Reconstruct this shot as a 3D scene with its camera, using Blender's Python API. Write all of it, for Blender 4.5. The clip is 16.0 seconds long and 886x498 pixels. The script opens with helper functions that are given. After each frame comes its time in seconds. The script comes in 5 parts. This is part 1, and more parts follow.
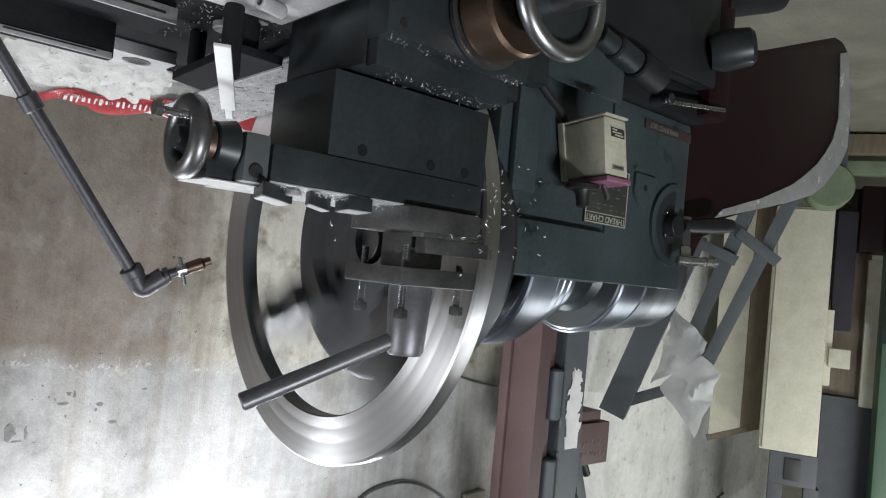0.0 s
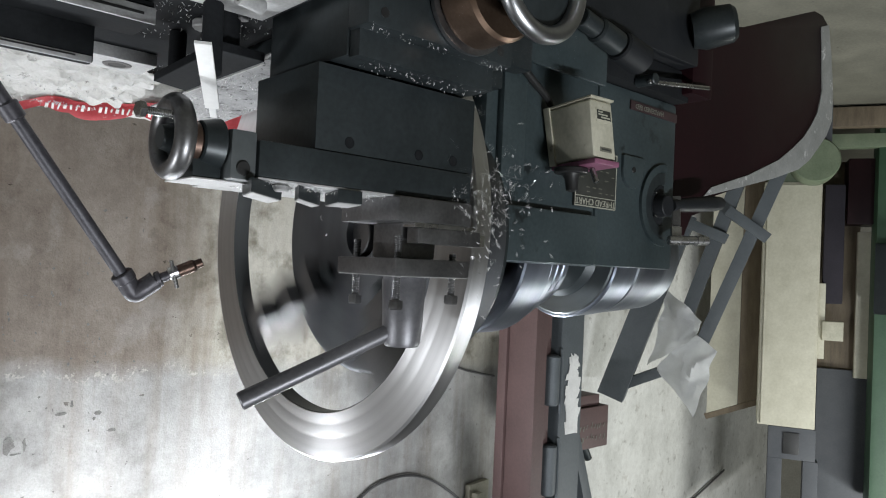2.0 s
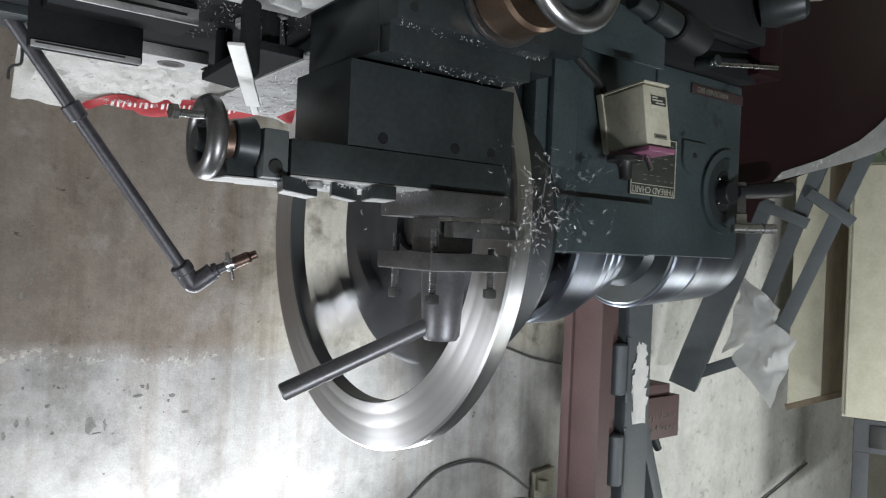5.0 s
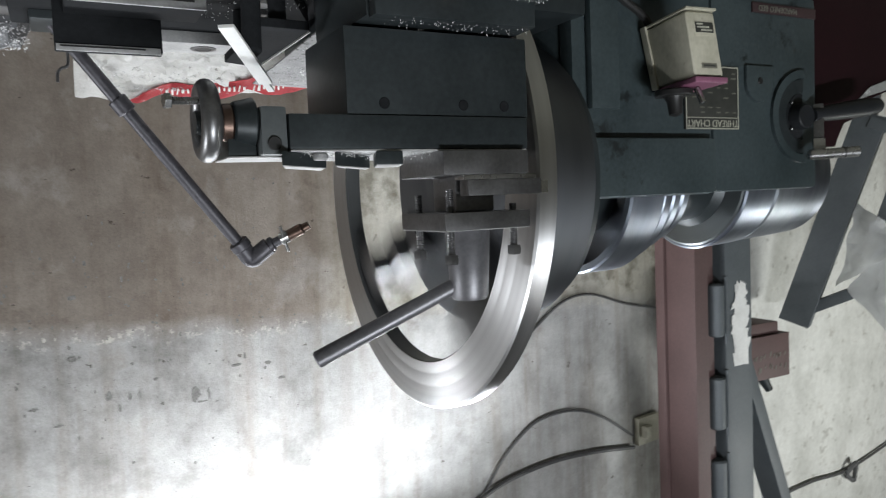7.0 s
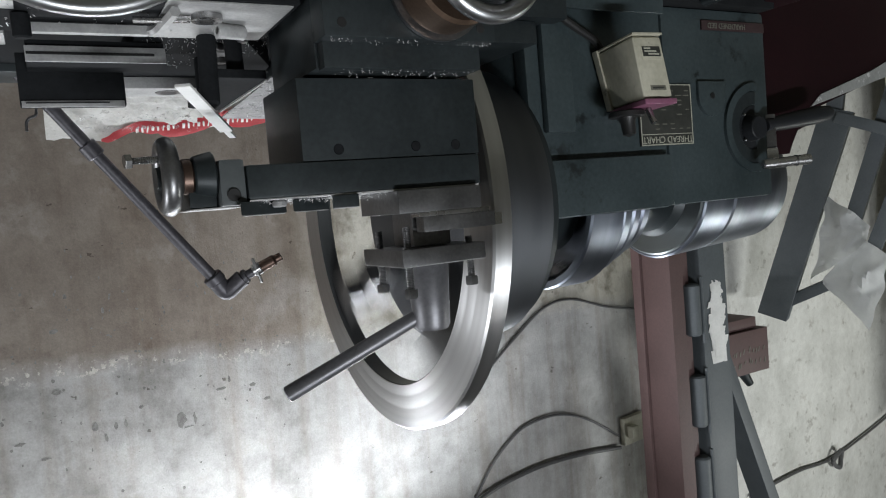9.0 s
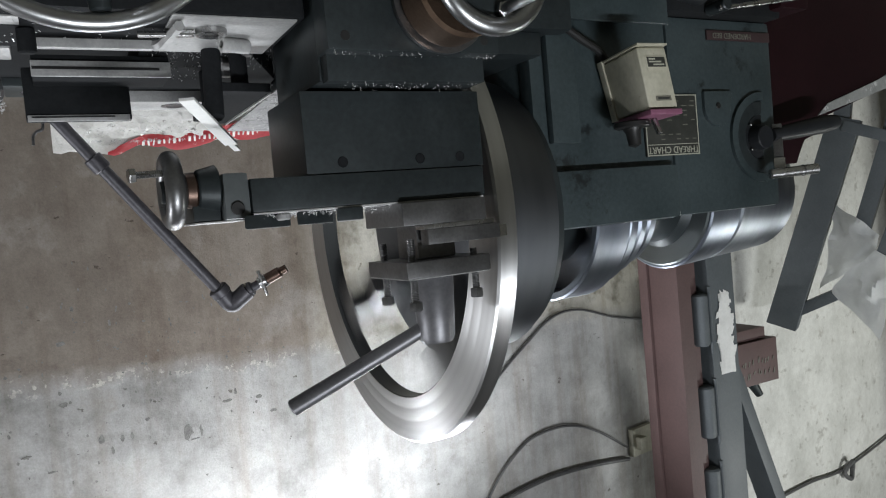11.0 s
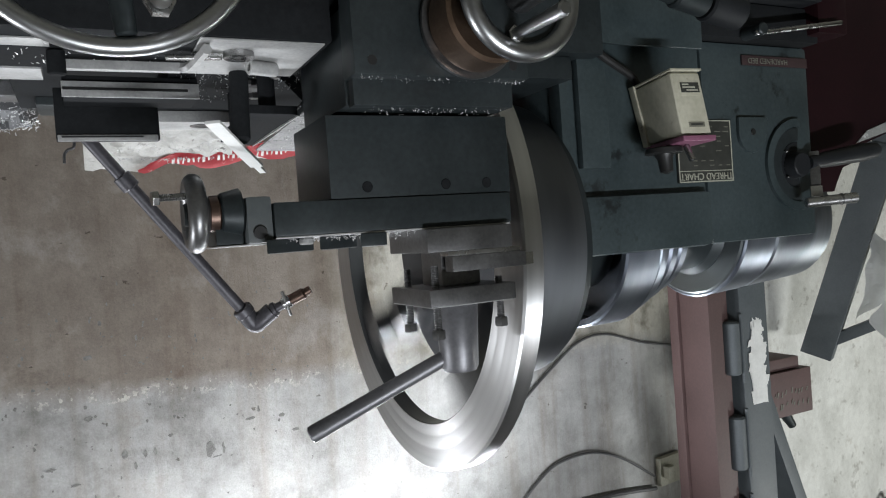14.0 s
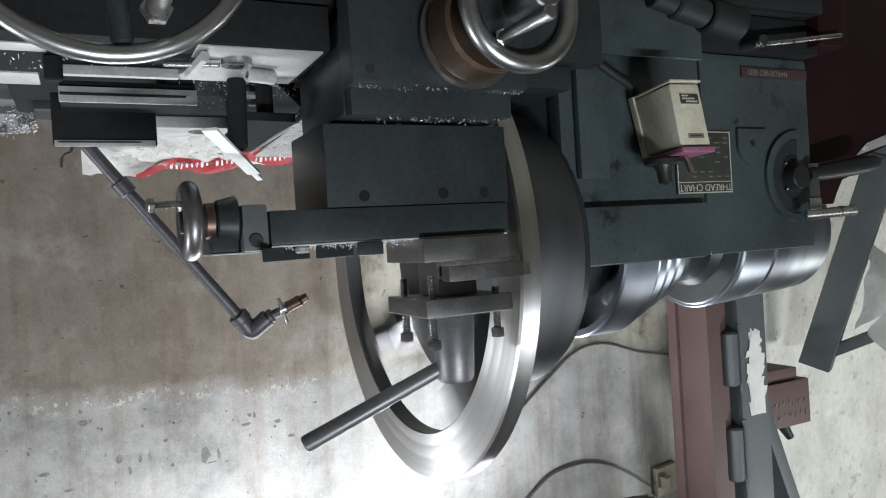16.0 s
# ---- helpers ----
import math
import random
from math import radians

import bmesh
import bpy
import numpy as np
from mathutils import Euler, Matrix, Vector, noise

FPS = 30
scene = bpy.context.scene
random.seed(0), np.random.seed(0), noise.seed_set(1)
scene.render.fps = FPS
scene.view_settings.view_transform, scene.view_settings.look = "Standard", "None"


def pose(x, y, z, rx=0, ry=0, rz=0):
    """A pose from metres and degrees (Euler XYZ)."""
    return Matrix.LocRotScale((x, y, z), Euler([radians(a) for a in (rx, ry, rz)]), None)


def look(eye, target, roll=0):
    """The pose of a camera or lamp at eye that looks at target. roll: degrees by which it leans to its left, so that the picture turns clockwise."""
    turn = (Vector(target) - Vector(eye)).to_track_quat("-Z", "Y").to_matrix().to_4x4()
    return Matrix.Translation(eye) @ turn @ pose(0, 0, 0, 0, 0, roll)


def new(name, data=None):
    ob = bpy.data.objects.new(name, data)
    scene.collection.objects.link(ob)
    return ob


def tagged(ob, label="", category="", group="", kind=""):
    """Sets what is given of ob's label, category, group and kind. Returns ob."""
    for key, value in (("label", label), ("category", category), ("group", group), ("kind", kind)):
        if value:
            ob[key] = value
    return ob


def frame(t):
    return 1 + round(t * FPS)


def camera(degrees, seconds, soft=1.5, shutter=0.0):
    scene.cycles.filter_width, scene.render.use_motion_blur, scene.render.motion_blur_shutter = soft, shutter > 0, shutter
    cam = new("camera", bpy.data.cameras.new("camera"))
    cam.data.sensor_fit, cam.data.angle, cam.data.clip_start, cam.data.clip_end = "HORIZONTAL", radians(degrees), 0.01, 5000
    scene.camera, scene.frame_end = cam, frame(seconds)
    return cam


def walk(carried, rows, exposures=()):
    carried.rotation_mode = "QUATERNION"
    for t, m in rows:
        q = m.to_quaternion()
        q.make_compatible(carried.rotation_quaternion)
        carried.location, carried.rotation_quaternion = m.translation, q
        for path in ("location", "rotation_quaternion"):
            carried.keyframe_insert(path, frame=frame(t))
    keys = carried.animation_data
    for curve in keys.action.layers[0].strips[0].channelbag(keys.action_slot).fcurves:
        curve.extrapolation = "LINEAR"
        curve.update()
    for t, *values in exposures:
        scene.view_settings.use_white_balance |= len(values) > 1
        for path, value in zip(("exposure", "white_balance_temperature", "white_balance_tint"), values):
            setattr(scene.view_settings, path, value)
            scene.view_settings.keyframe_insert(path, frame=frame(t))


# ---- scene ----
cam = camera(62.83, 16.0, soft=1.1, shutter=0.6)
PATH = [
    (0, (0.7113, -1.1341, 1.3024), (-0.2792, -0.0087, 1.2522), 185.43),
    (0.5, (0.7111, -1.1337, 1.3051), (-0.2849, -0.0130, 1.2611), 185.00),
    (1, (0.7119, -1.1338, 1.3062), (-0.2912, -0.0192, 1.2647), 184.37),
    (1.5, (0.7110, -1.1329, 1.3052), (-0.2996, -0.0251, 1.2661), 182.80),
    (2, (0.7108, -1.1321, 1.3074), (-0.2940, -0.0190, 1.2705), 182.65),
    (2.5, (0.7089, -1.1343, 1.3074), (-0.2945, -0.0201, 1.2651), 182.30),
    (3, (0.7087, -1.1354, 1.3093), (-0.2990, -0.0248, 1.2747), 181.86),
    (5.5, (0.6505, -1.1680, 1.2848), (-0.1933, 0.0721, 1.3017), 182.97),
    (6, (0.6265, -1.1801, 1.2773), (-0.1792, 0.0847, 1.3098), 182.87),
    (6.5, (0.6024, -1.1986, 1.2751), (-0.1689, 0.0872, 1.3191), 180.06),
    (7, (0.5737, -1.2127, 1.2845), (-0.1253, 0.1108, 1.3825), 177.56),
    (7.5, (0.5703, -1.2477, 1.2597), (-0.0784, 0.1025, 1.3372), 175.73),
    (8, (0.5588, -1.2766, 1.2463), (-0.1694, 0.0312, 1.3426), 175.95),
    (8.5, (0.5585, -1.2712, 1.2463), (-0.1577, 0.0435, 1.3385), 175.12),
    (9, (0.5567, -1.2672, 1.2445), (-0.1649, 0.0446, 1.3368), 175.02),
    (11.5, (0.5516, -1.2642, 1.2418), (-0.1523, 0.0587, 1.3100), 174.64),
    (12, (0.5510, -1.2617, 1.2415), (-0.1450, 0.0652, 1.3116), 174.61),
    (12.5, (0.5490, -1.2609, 1.2418), (-0.1472, 0.0662, 1.3055), 174.89),
    (13, (0.5480, -1.2603, 1.2380), (-0.1454, 0.0685, 1.2981), 175.07),
    (13.5, (0.5391, -1.2593, 1.2310), (-0.1530, 0.0708, 1.2708), 176.36),
    (14, (0.5389, -1.2514, 1.2313), (-0.1248, 0.0935, 1.2599), 175.83),
    (14.5, (0.5381, -1.2536, 1.2312), (-0.1294, 0.0894, 1.2593), 176.24),
    (15, (0.5369, -1.2510, 1.2293), (-0.1297, 0.0924, 1.2585), 176.38),
    (15.5, (0.5355, -1.2495, 1.2260), (-0.1307, 0.0943, 1.2496), 176.38),
    (16, (0.5339, -1.2491, 1.2269), (-0.1320, 0.0949, 1.2430), 176.46),
]
walk(cam, [(t, look(eye, target, roll)) for t, eye, target, roll in PATH], [(0, 0.12), (3, 0.14), (5.5, 0.07), (6.3, 0.03), (7, 0.1), (7.5, -0.1), (8, -0.37), (8.5, -0.23), (9, -0.16), (11.5, -0.06), (13, -0.03), (14, 0.05), (15, 0.14), (16, 0.23)])

# ---- world and lights ----
world = bpy.data.worlds.new("world")
scene.world = world
world.use_nodes = True
world.node_tree.nodes["Background"].inputs[0].default_value = (0.8, 0.9, 1.0, 1)
world.node_tree.nodes["Background"].inputs[1].default_value = 0.036
scene.view_settings.exposure = 0.0


def lamp(name, kind, m, power, colour, size=0.2, size_y=None):
    data = bpy.data.lights.new(name, kind)
    data.energy, data.color = power, colour
    if kind == "AREA":
        data.shape, data.size, data.size_y = "RECTANGLE", size, size_y or size
    else:
        data.shadow_soft_size = size
    ob = new(name, data)
    ob.matrix_world = m
    return ob


# a long tube hung close to the wall over the machine, and one off to the west
lamp("tube_light", "AREA", look((-0.02, 1.0, 2.54), (-0.02, 0.76, 0.0), 8.7), 45, (0.91, 0.95, 1.0), 1.9, 0.05)
# two unseen fills, added to brighten the ring face and the machine's front
lamp("east_fill_light", "AREA", look((2.9, 0.2, 2.9), (0.2, -0.2, 1.2)), 44, (0.92, 0.95, 1.0), 1.2, 0.08)
lamp("aisle_fill_light", "AREA", look((0.2, -3.6, 3.6), (-0.3, 0.0, 1.0)), 130, (0.91, 0.95, 1.0), 1.4, 0.1)
lamp("west_tube_light", "AREA", look((-4.2, -0.9, 3.7), (-4.6, 0.9, 0.6)), 76, (0.97, 1.0, 0.97), 1.4, 0.1)


# ---- materials ----
def material(name, dark, light, rough=0.5, metal=0.0, scale=8.0, fine=90.0, bump=0.1, spots=None, spot_at=0.62, spec=0.5, stretch=(1, 1, 1), rvar=0.15):
    """Two scales of noise between two colours, with optional spots of a third, uneven gloss and relief."""
    m = bpy.data.materials.new(name)
    m.use_nodes = True
    nt = m.node_tree
    b = nt.nodes["Principled BSDF"]
    b.inputs["Metallic"].default_value = metal
    b.inputs["Specular IOR Level"].default_value = spec
    co = nt.nodes.new("ShaderNodeTexCoord")
    mp = nt.nodes.new("ShaderNodeMapping")
    mp.inputs["Scale"].default_value = stretch
    nt.links.new(co.outputs["Object"], mp.inputs["Vector"])

    def tex(s, detail, r=0.6):
        n = nt.nodes.new("ShaderNodeTexNoise")
        n.inputs["Scale"].default_value, n.inputs["Detail"].default_value, n.inputs["Roughness"].default_value = s, detail, r
        nt.links.new(mp.outputs["Vector"], n.inputs["Vector"])
        return n

    big, small = tex(scale, 6), tex(fine, 3)
    add = nt.nodes.new("ShaderNodeMath")
    add.operation = "MULTIPLY_ADD"
    add.inputs[1].default_value = 0.35
    nt.links.new(small.outputs["Fac"], add.inputs[0])
    sub = nt.nodes.new("ShaderNodeMath")
    sub.operation = "MULTIPLY"
    sub.inputs[1].default_value = 0.65
    nt.links.new(big.outputs["Fac"], sub.inputs[0])
    nt.links.new(sub.outputs[0], add.inputs[2])
    ramp = nt.nodes.new("ShaderNodeValToRGB")
    ramp.color_ramp.elements[0].position, ramp.color_ramp.elements[0].color = 0.33, (*dark, 1)
    ramp.color_ramp.elements[1].position, ramp.color_ramp.elements[1].color = 0.67, (*light, 1)
    nt.links.new(add.outputs[0], ramp.inputs[0])
    colour = ramp.outputs[0]
    if spots:
        sp = tex(scale * 2.3, 8, 0.7)
        r2 = nt.nodes.new("ShaderNodeValToRGB")
        r2.color_ramp.elements[0].position, r2.color_ramp.elements[1].position = spot_at, spot_at + 0.06
        nt.links.new(sp.outputs["Fac"], r2.inputs[0])
        mix = nt.nodes.new("ShaderNodeMix")
        mix.data_type = "RGBA"
        mix.inputs["B"].default_value = (*spots, 1)
        nt.links.new(r2.outputs[0], mix.inputs["Factor"])
        nt.links.new(colour, mix.inputs["A"])
        colour = mix.outputs["Result"]
    nt.links.new(colour, b.inputs["Base Color"])
    rr = nt.nodes.new("ShaderNodeMapRange")
    rr.inputs["To Min"].default_value, rr.inputs["To Max"].default_value = max(0.03, rough - rvar), min(1, rough + rvar)
    nt.links.new(big.outputs["Fac"], rr.inputs["Value"])
    nt.links.new(rr.outputs[0], b.inputs["Roughness"])
    if bump:
        bp = nt.nodes.new("ShaderNodeBump")
        bp.inputs["Strength"].default_value, bp.inputs["Distance"].default_value = bump, 0.004
        nt.links.new(add.outputs[0], bp.inputs["Height"])
        nt.links.new(bp.outputs[0], b.inputs["Normal"])
    return m


def concrete_wall(name, slant):
    """Cast concrete: oil-browned below a pour line, pale above, with runs, pits and crust."""
    m = bpy.data.materials.new(name)
    m.use_nodes = True
    nt = m.node_tree
    b = nt.nodes["Principled BSDF"]
    b.inputs["Specular IOR Level"].default_value = 0.25
    co = nt.nodes.new("ShaderNodeTexCoord")

    def tex(s, detail, r=0.6, stretch=(1, 1, 1)):
        mp = nt.nodes.new("ShaderNodeMapping")
        mp.inputs["Scale"].default_value = stretch
        nt.links.new(co.outputs["Object"], mp.inputs["Vector"])
        n = nt.nodes.new("ShaderNodeTexNoise")
        n.inputs["Scale"].default_value, n.inputs["Detail"].default_value, n.inputs["Roughness"].default_value = s, detail, r
        nt.links.new(mp.outputs["Vector"], n.inputs["Vector"])
        return n.outputs["Fac"]

    def ramp(x, a, ca, z, cz):
        r = nt.nodes.new("ShaderNodeValToRGB")
        r.color_ramp.elements[0].position, r.color_ramp.elements[0].color = a, (*ca, 1)
        r.color_ramp.elements[1].position, r.color_ramp.elements[1].color = z, (*cz, 1)
        nt.links.new(x, r.inputs[0])
        return r.outputs[0]

    def math(op, a, c, d=None):
        n = nt.nodes.new("ShaderNodeMath")
        n.operation = op
        for i, v in enumerate((a, c, d)):
            if v is None:
                continue
            if isinstance(v, (int, float)):
                n.inputs[i].default_value = v
            else:
                nt.links.new(v, n.inputs[i])
        return n.outputs[0]

    def mix(f, a, c, kind="MIX"):
        n = nt.nodes.new("ShaderNodeMix")
        n.data_type, n.blend_type = "RGBA", kind
        for key, v in (("Factor", f), ("A", a), ("B", c)):
            if isinstance(v, tuple):
                n.inputs[key].default_value = (*v, 1)
            elif isinstance(v, (int, float)):
                n.inputs[key].default_value = v
            else:
                nt.links.new(v, n.inputs[key])
        return n.outputs["Result"]

    sep = nt.nodes.new("ShaderNodeSeparateXYZ")
    nt.links.new(co.outputs["Object"], sep.inputs[0])
    low = ramp(tex(3.5, 9, 0.68), 0.34, (0.145, 0.119, 0.098), 0.66, (0.24, 0.21, 0.18))
    high = ramp(tex(4.5, 9, 0.68), 0.32, (0.18, 0.176, 0.168), 0.66, (0.4, 0.396, 0.386))
    green = ramp(tex(3.0, 8, 0.62), 0.3, (0.54, 0.54, 0.51), 0.6, (0.72, 0.72, 0.69))
    # the pour line, wavering, slightly out of level
    line = math("ADD", sep.outputs["Z"], math("MULTIPLY", tex(6.0, 7), 0.12))
    line = math("ADD", line, math("MULTIPLY", sep.outputs["X"], slant))
    soft = nt.nodes.new("ShaderNodeMapRange")
    soft.inputs["From Min"].default_value, soft.inputs["From Max"].default_value = 1.69, 1.765
    nt.links.new(line, soft.inputs["Value"])
    left = nt.nodes.new("ShaderNodeMapRange")
    left.inputs["From Min"].default_value, left.inputs["From Max"].default_value = -1.9, -2.6
    nt.links.new(math("ADD", sep.outputs["X"], math("MULTIPLY", tex(1.5, 4), 0.5)), left.inputs["Value"])
    # beyond the machine the lower wall is paler and blotched
    pale = nt.nodes.new("ShaderNodeMapRange")
    pale.inputs["From Min"].default_value, pale.inputs["From Max"].default_value = -0.2, -0.5
    nt.links.new(math("ADD", sep.outputs["X"], math("MULTIPLY", math("SUBTRACT", tex(2.0, 5), 0.5), 0.4)), pale.inputs["Value"])
    blotched = ramp(tex(8.0, 6, 0.6), 0.34, (0.24, 0.226, 0.185), 0.5, (0.5, 0.482, 0.425))
    low = mix(pale.outputs[0], low, blotched)
    high = mix(pale.outputs[0], high, ramp(tex(4.0, 8, 0.62), 0.32, (0.3, 0.3, 0.292), 0.64, (0.5, 0.498, 0.488)))
    colour = mix(soft.outputs[0], low, high)
    colour = mix(left.outputs[0], colour, green)
    # a darker oiled patch low down at one end
    oiled = nt.nodes.new("ShaderNodeMapRange")
    oiled.inputs["From Min"].default_value, oiled.inputs["From Max"].default_value = 0.66, 0.8
    nt.links.new(math("ADD", sep.outputs["X"], math("MULTIPLY", math("ADD", tex(2.5, 5), math("MULTIPLY", sep.outputs["Z"], 0.25)), 0.4)), oiled.inputs["Value"])
    under = math("SUBTRACT", 1.0, soft.outputs[0])
    colour = mix(math("MULTIPLY", math("MULTIPLY", oiled.outputs[0], under), 0.22), colour, (0.1, 0.085, 0.072))
    # runs of oil down the wall
    runs = ramp(tex(11.0, 5, 0.6, (1, 1, 0.07)), 0.48, (1, 1, 1), 0.7, (0.58, 0.5, 0.42))
    colour = mix(math("SUBTRACT", 0.55, math("MULTIPLY", left.outputs[0], 0.55)), colour, runs, "MULTIPLY")
    blot = ramp(tex(9.0, 6, 0.7), 0.58, (1, 1, 1), 0.72, (0.55, 0.5, 0.45))
    colour = mix(0.6, colour, blot, "MULTIPLY")
    scuff = ramp(tex(6.0, 7, 0.62, (1, 1, 0.8)), 0.56, (0, 0, 0), 0.68, (1, 1, 1))
    colour = mix(math("MULTIPLY", scuff, 0.2), colour, (0.5, 0.495, 0.475))
    mottle = ramp(tex(22.0, 6, 0.7), 0.38, (0.74, 0.72, 0.7), 0.6, (1.08, 1.08, 1.08))
    colour = mix(0.3, colour, mottle, "MULTIPLY")
    stain = ramp(tex(10.0, 5, 0.62, (1, 1, 1.3)), 0.6, (1, 1, 1), 0.68, (0.42, 0.4, 0.37))
    colour = mix(math("MULTIPLY", left.outputs[0], 0.55), colour, stain, "MULTIPLY")
    pits = ramp(tex(26.0, 3, 0.5, (1, 1, 1.4)), 0.72, (1, 1, 1), 0.75, (0.3, 0.27, 0.24))
    colour = mix(math("SUBTRACT", 0.7, math("MULTIPLY", left.outputs[0], 0.45)), colour, pits, "MULTIPLY")
    crust = ramp(tex(40.0, 4), 0.56, (0, 0, 0), 0.62, (1, 1, 1))
    band = nt.nodes.new("ShaderNodeMapRange")
    band.inputs["From Min"].default_value, band.inputs["From Max"].default_value = 0.035, 0.0
    nt.links.new(math("ABSOLUTE", math("SUBTRACT", line, 1.745), 0), band.inputs["Value"])
    colour = mix(math("MULTIPLY", math("MULTIPLY", crust, band.outputs[0]), 0.55), colour, (0.55, 0.52, 0.46))
    grain = ramp(tex(160.0, 2), 0.3, (0.92, 0.92, 0.92), 0.7, (1.06, 1.06, 1.06))
    colour = mix(1.0, colour, grain, "MULTIPLY")
    nt.links.new(colour, b.inputs["Base Color"])
    b.inputs["Roughness"].default_value = 0.82
    h = math("ADD", math("MULTIPLY", tex(18.0, 8), 0.6), math("MULTIPLY", tex(140.0, 3), 0.25))
    h = math("ADD", h, math("MULTIPLY", pits, 0.4))
    bp = nt.nodes.new("ShaderNodeBump")
    bp.inputs["Strength"].default_value, bp.inputs["Distance"].default_value = 0.45, 0.008
    nt.links.new(h, bp.inputs["Height"])
    nt.links.new(bp.outputs[0], b.inputs["Normal"])
    return m


def turned_metal(name, base, rough, aniso=0.75, marks=1.0, grime=0.0):
    """Turned steel: rings of fine tool marks about the X axis, with blotches of old oil where it is grimy."""
    m = bpy.data.materials.new(name)
    m.use_nodes = True
    nt = m.node_tree
    b = nt.nodes["Principled BSDF"]
    b.inputs["Metallic"].default_value = 1.0
    b.inputs["Anisotropic"].default_value = aniso
    b.inputs["Anisotropic Rotation"].default_value = 0.25
    co = nt.nodes.new("ShaderNodeTexCoord")
    tan = nt.nodes.new("ShaderNodeTangent")
    tan.direction_type, tan.axis = "RADIAL", "X"
    nt.links.new(tan.outputs[0], b.inputs["Tangent"])
    sep = nt.nodes.new("ShaderNodeSeparateXYZ")
    nt.links.new(co.outputs["Object"], sep.inputs[0])
    com = nt.nodes.new("ShaderNodeCombineXYZ")
    nt.links.new(sep.outputs["Y"], com.inputs[0])
    nt.links.new(sep.outputs["Z"], com.inputs[1])
    ln = nt.nodes.new("ShaderNodeVectorMath")
    ln.operation = "LENGTH"
    nt.links.new(com.outputs[0], ln.inputs[0])
    c2 = nt.nodes.new("ShaderNodeCombineXYZ")
    nt.links.new(ln.outputs["Value"], c2.inputs[0])
    nt.links.new(sep.outputs["X"], c2.inputs[1])
    n1 = nt.nodes.new("ShaderNodeTexNoise")
    n1.inputs["Scale"].default_value, n1.inputs["Detail"].default_value = 70, 4
    nt.links.new(c2.outputs[0], n1.inputs["Vector"])
    n2 = nt.nodes.new("ShaderNodeTexNoise")
    n2.inputs["Scale"].default_value, n2.inputs["Detail"].default_value = 11, 7
    nt.links.new(co.outputs["Object"], n2.inputs["Vector"])
    ramp = nt.nodes.new("ShaderNodeValToRGB")
    ramp.color_ramp.elements[0].position, ramp.color_ramp.elements[0].color = 0.3, tuple(v * (1 - 0.28 * marks) for v in base) + (1,)
    ramp.color_ramp.elements[1].position, ramp.color_ramp.elements[1].color = 0.7, (*base, 1)
    nt.links.new(n1.outputs["Fac"], ramp.inputs[0])
    oil = nt.nodes.new("ShaderNodeValToRGB")
    oil.color_ramp.elements[0].position, oil.color_ramp.elements[0].color = 0.4, (1 - grime, 1 - grime, 1 - grime * 0.95, 1)
    oil.color_ramp.elements[1].position, oil.color_ramp.elements[1].color = 0.58, (1, 1, 1, 1)
    nt.links.new(n2.outputs["Fac"], oil.inputs[0])
    dirty = nt.nodes.new("ShaderNodeMix")
    dirty.data_type, dirty.blend_type = "RGBA", "MULTIPLY"
    dirty.inputs["Factor"].default_value = 1.0
    nt.links.new(ramp.outputs[0], dirty.inputs["A"])
    nt.links.new(oil.outputs[0], dirty.inputs["B"])
    nt.links.new(dirty.outputs["Result"], b.inputs["Base Color"])
    rr = nt.nodes.new("ShaderNodeMapRange")
    rr.inputs["To Min"].default_value, rr.inputs["To Max"].default_value = rough - 0.08 * marks, rough + 0.12 * marks
    nt.links.new(n1.outputs["Fac"], rr.inputs["Value"])
    nt.links.new(rr.outputs[0], b.inputs["Roughness"])
    bp = nt.nodes.new("ShaderNodeBump")
    bp.inputs["Strength"].default_value, bp.inputs["Distance"].default_value = 0.12 * marks, 0.001
    nt.links.new(n1.outputs["Fac"], bp.inputs["Height"])
    nt.links.new(bp.outputs[0], b.inputs["Normal"])
    return m


WALL = concrete_wall("stained_concrete", 0.07)
PLAIN_WALL = material("rough_plaster", (0.2, 0.19, 0.16), (0.34, 0.33, 0.28), 0.85, 0, 3, 60, 0.2, (0.12, 0.11, 0.09), 0.66)
FLOOR = material("worn_floor", (0.1, 0.097, 0.077), (0.19, 0.183, 0.145), 0.7, 0, 4, 70, 0.15, (0.06, 0.055, 0.045), 0.64)
CEILING = material("sooty_ceiling", (0.1, 0.1, 0.1), (0.16, 0.16, 0.15), 0.9)
GREEN = material("grey_green_enamel", (0.019, 0.028, 0.0305), (0.054, 0.072, 0.0765), 0.38, 0, 3.5, 120, 0.07, (0.014, 0.018, 0.019), 0.6)
BLACKED = material("oily_black_iron", (0.015, 0.0195, 0.0212), (0.038, 0.047, 0.05), 0.4, 0.3, 6, 130, 0.05, (0.065, 0.073, 0.075), 0.7)
DARKSTEEL = material("dark_steel", (0.125, 0.125, 0.128), (0.24, 0.24, 0.243), 0.36, 0.9, 14, 200, 0.1, (0.05, 0.045, 0.04), 0.68)
STEEL = material("bright_steel", (0.34, 0.34, 0.34), (0.55, 0.55, 0.55), 0.26, 1.0, 16, 220, 0.06, (0.16, 0.15, 0.14), 0.7)
CHROME = material("polished_steel", (0.3, 0.305, 0.31), (0.4, 0.405, 0.41), 0.33, 1.0, 9, 150, 0.03, rvar=0.08)
BRONZE = material("bronze_dial", (0.13, 0.085, 0.06), (0.23, 0.16, 0.115), 0.36, 0.9, 12, 200, 0.05)
TURNED = turned_metal("turned_steel", (0.66, 0.66, 0.66), 0.37, 0.85, 0.5)
PULLEY = turned_metal("pulley_steel", (0.29, 0.32, 0.367), 0.38, 0.5, 0.3, 0.5)
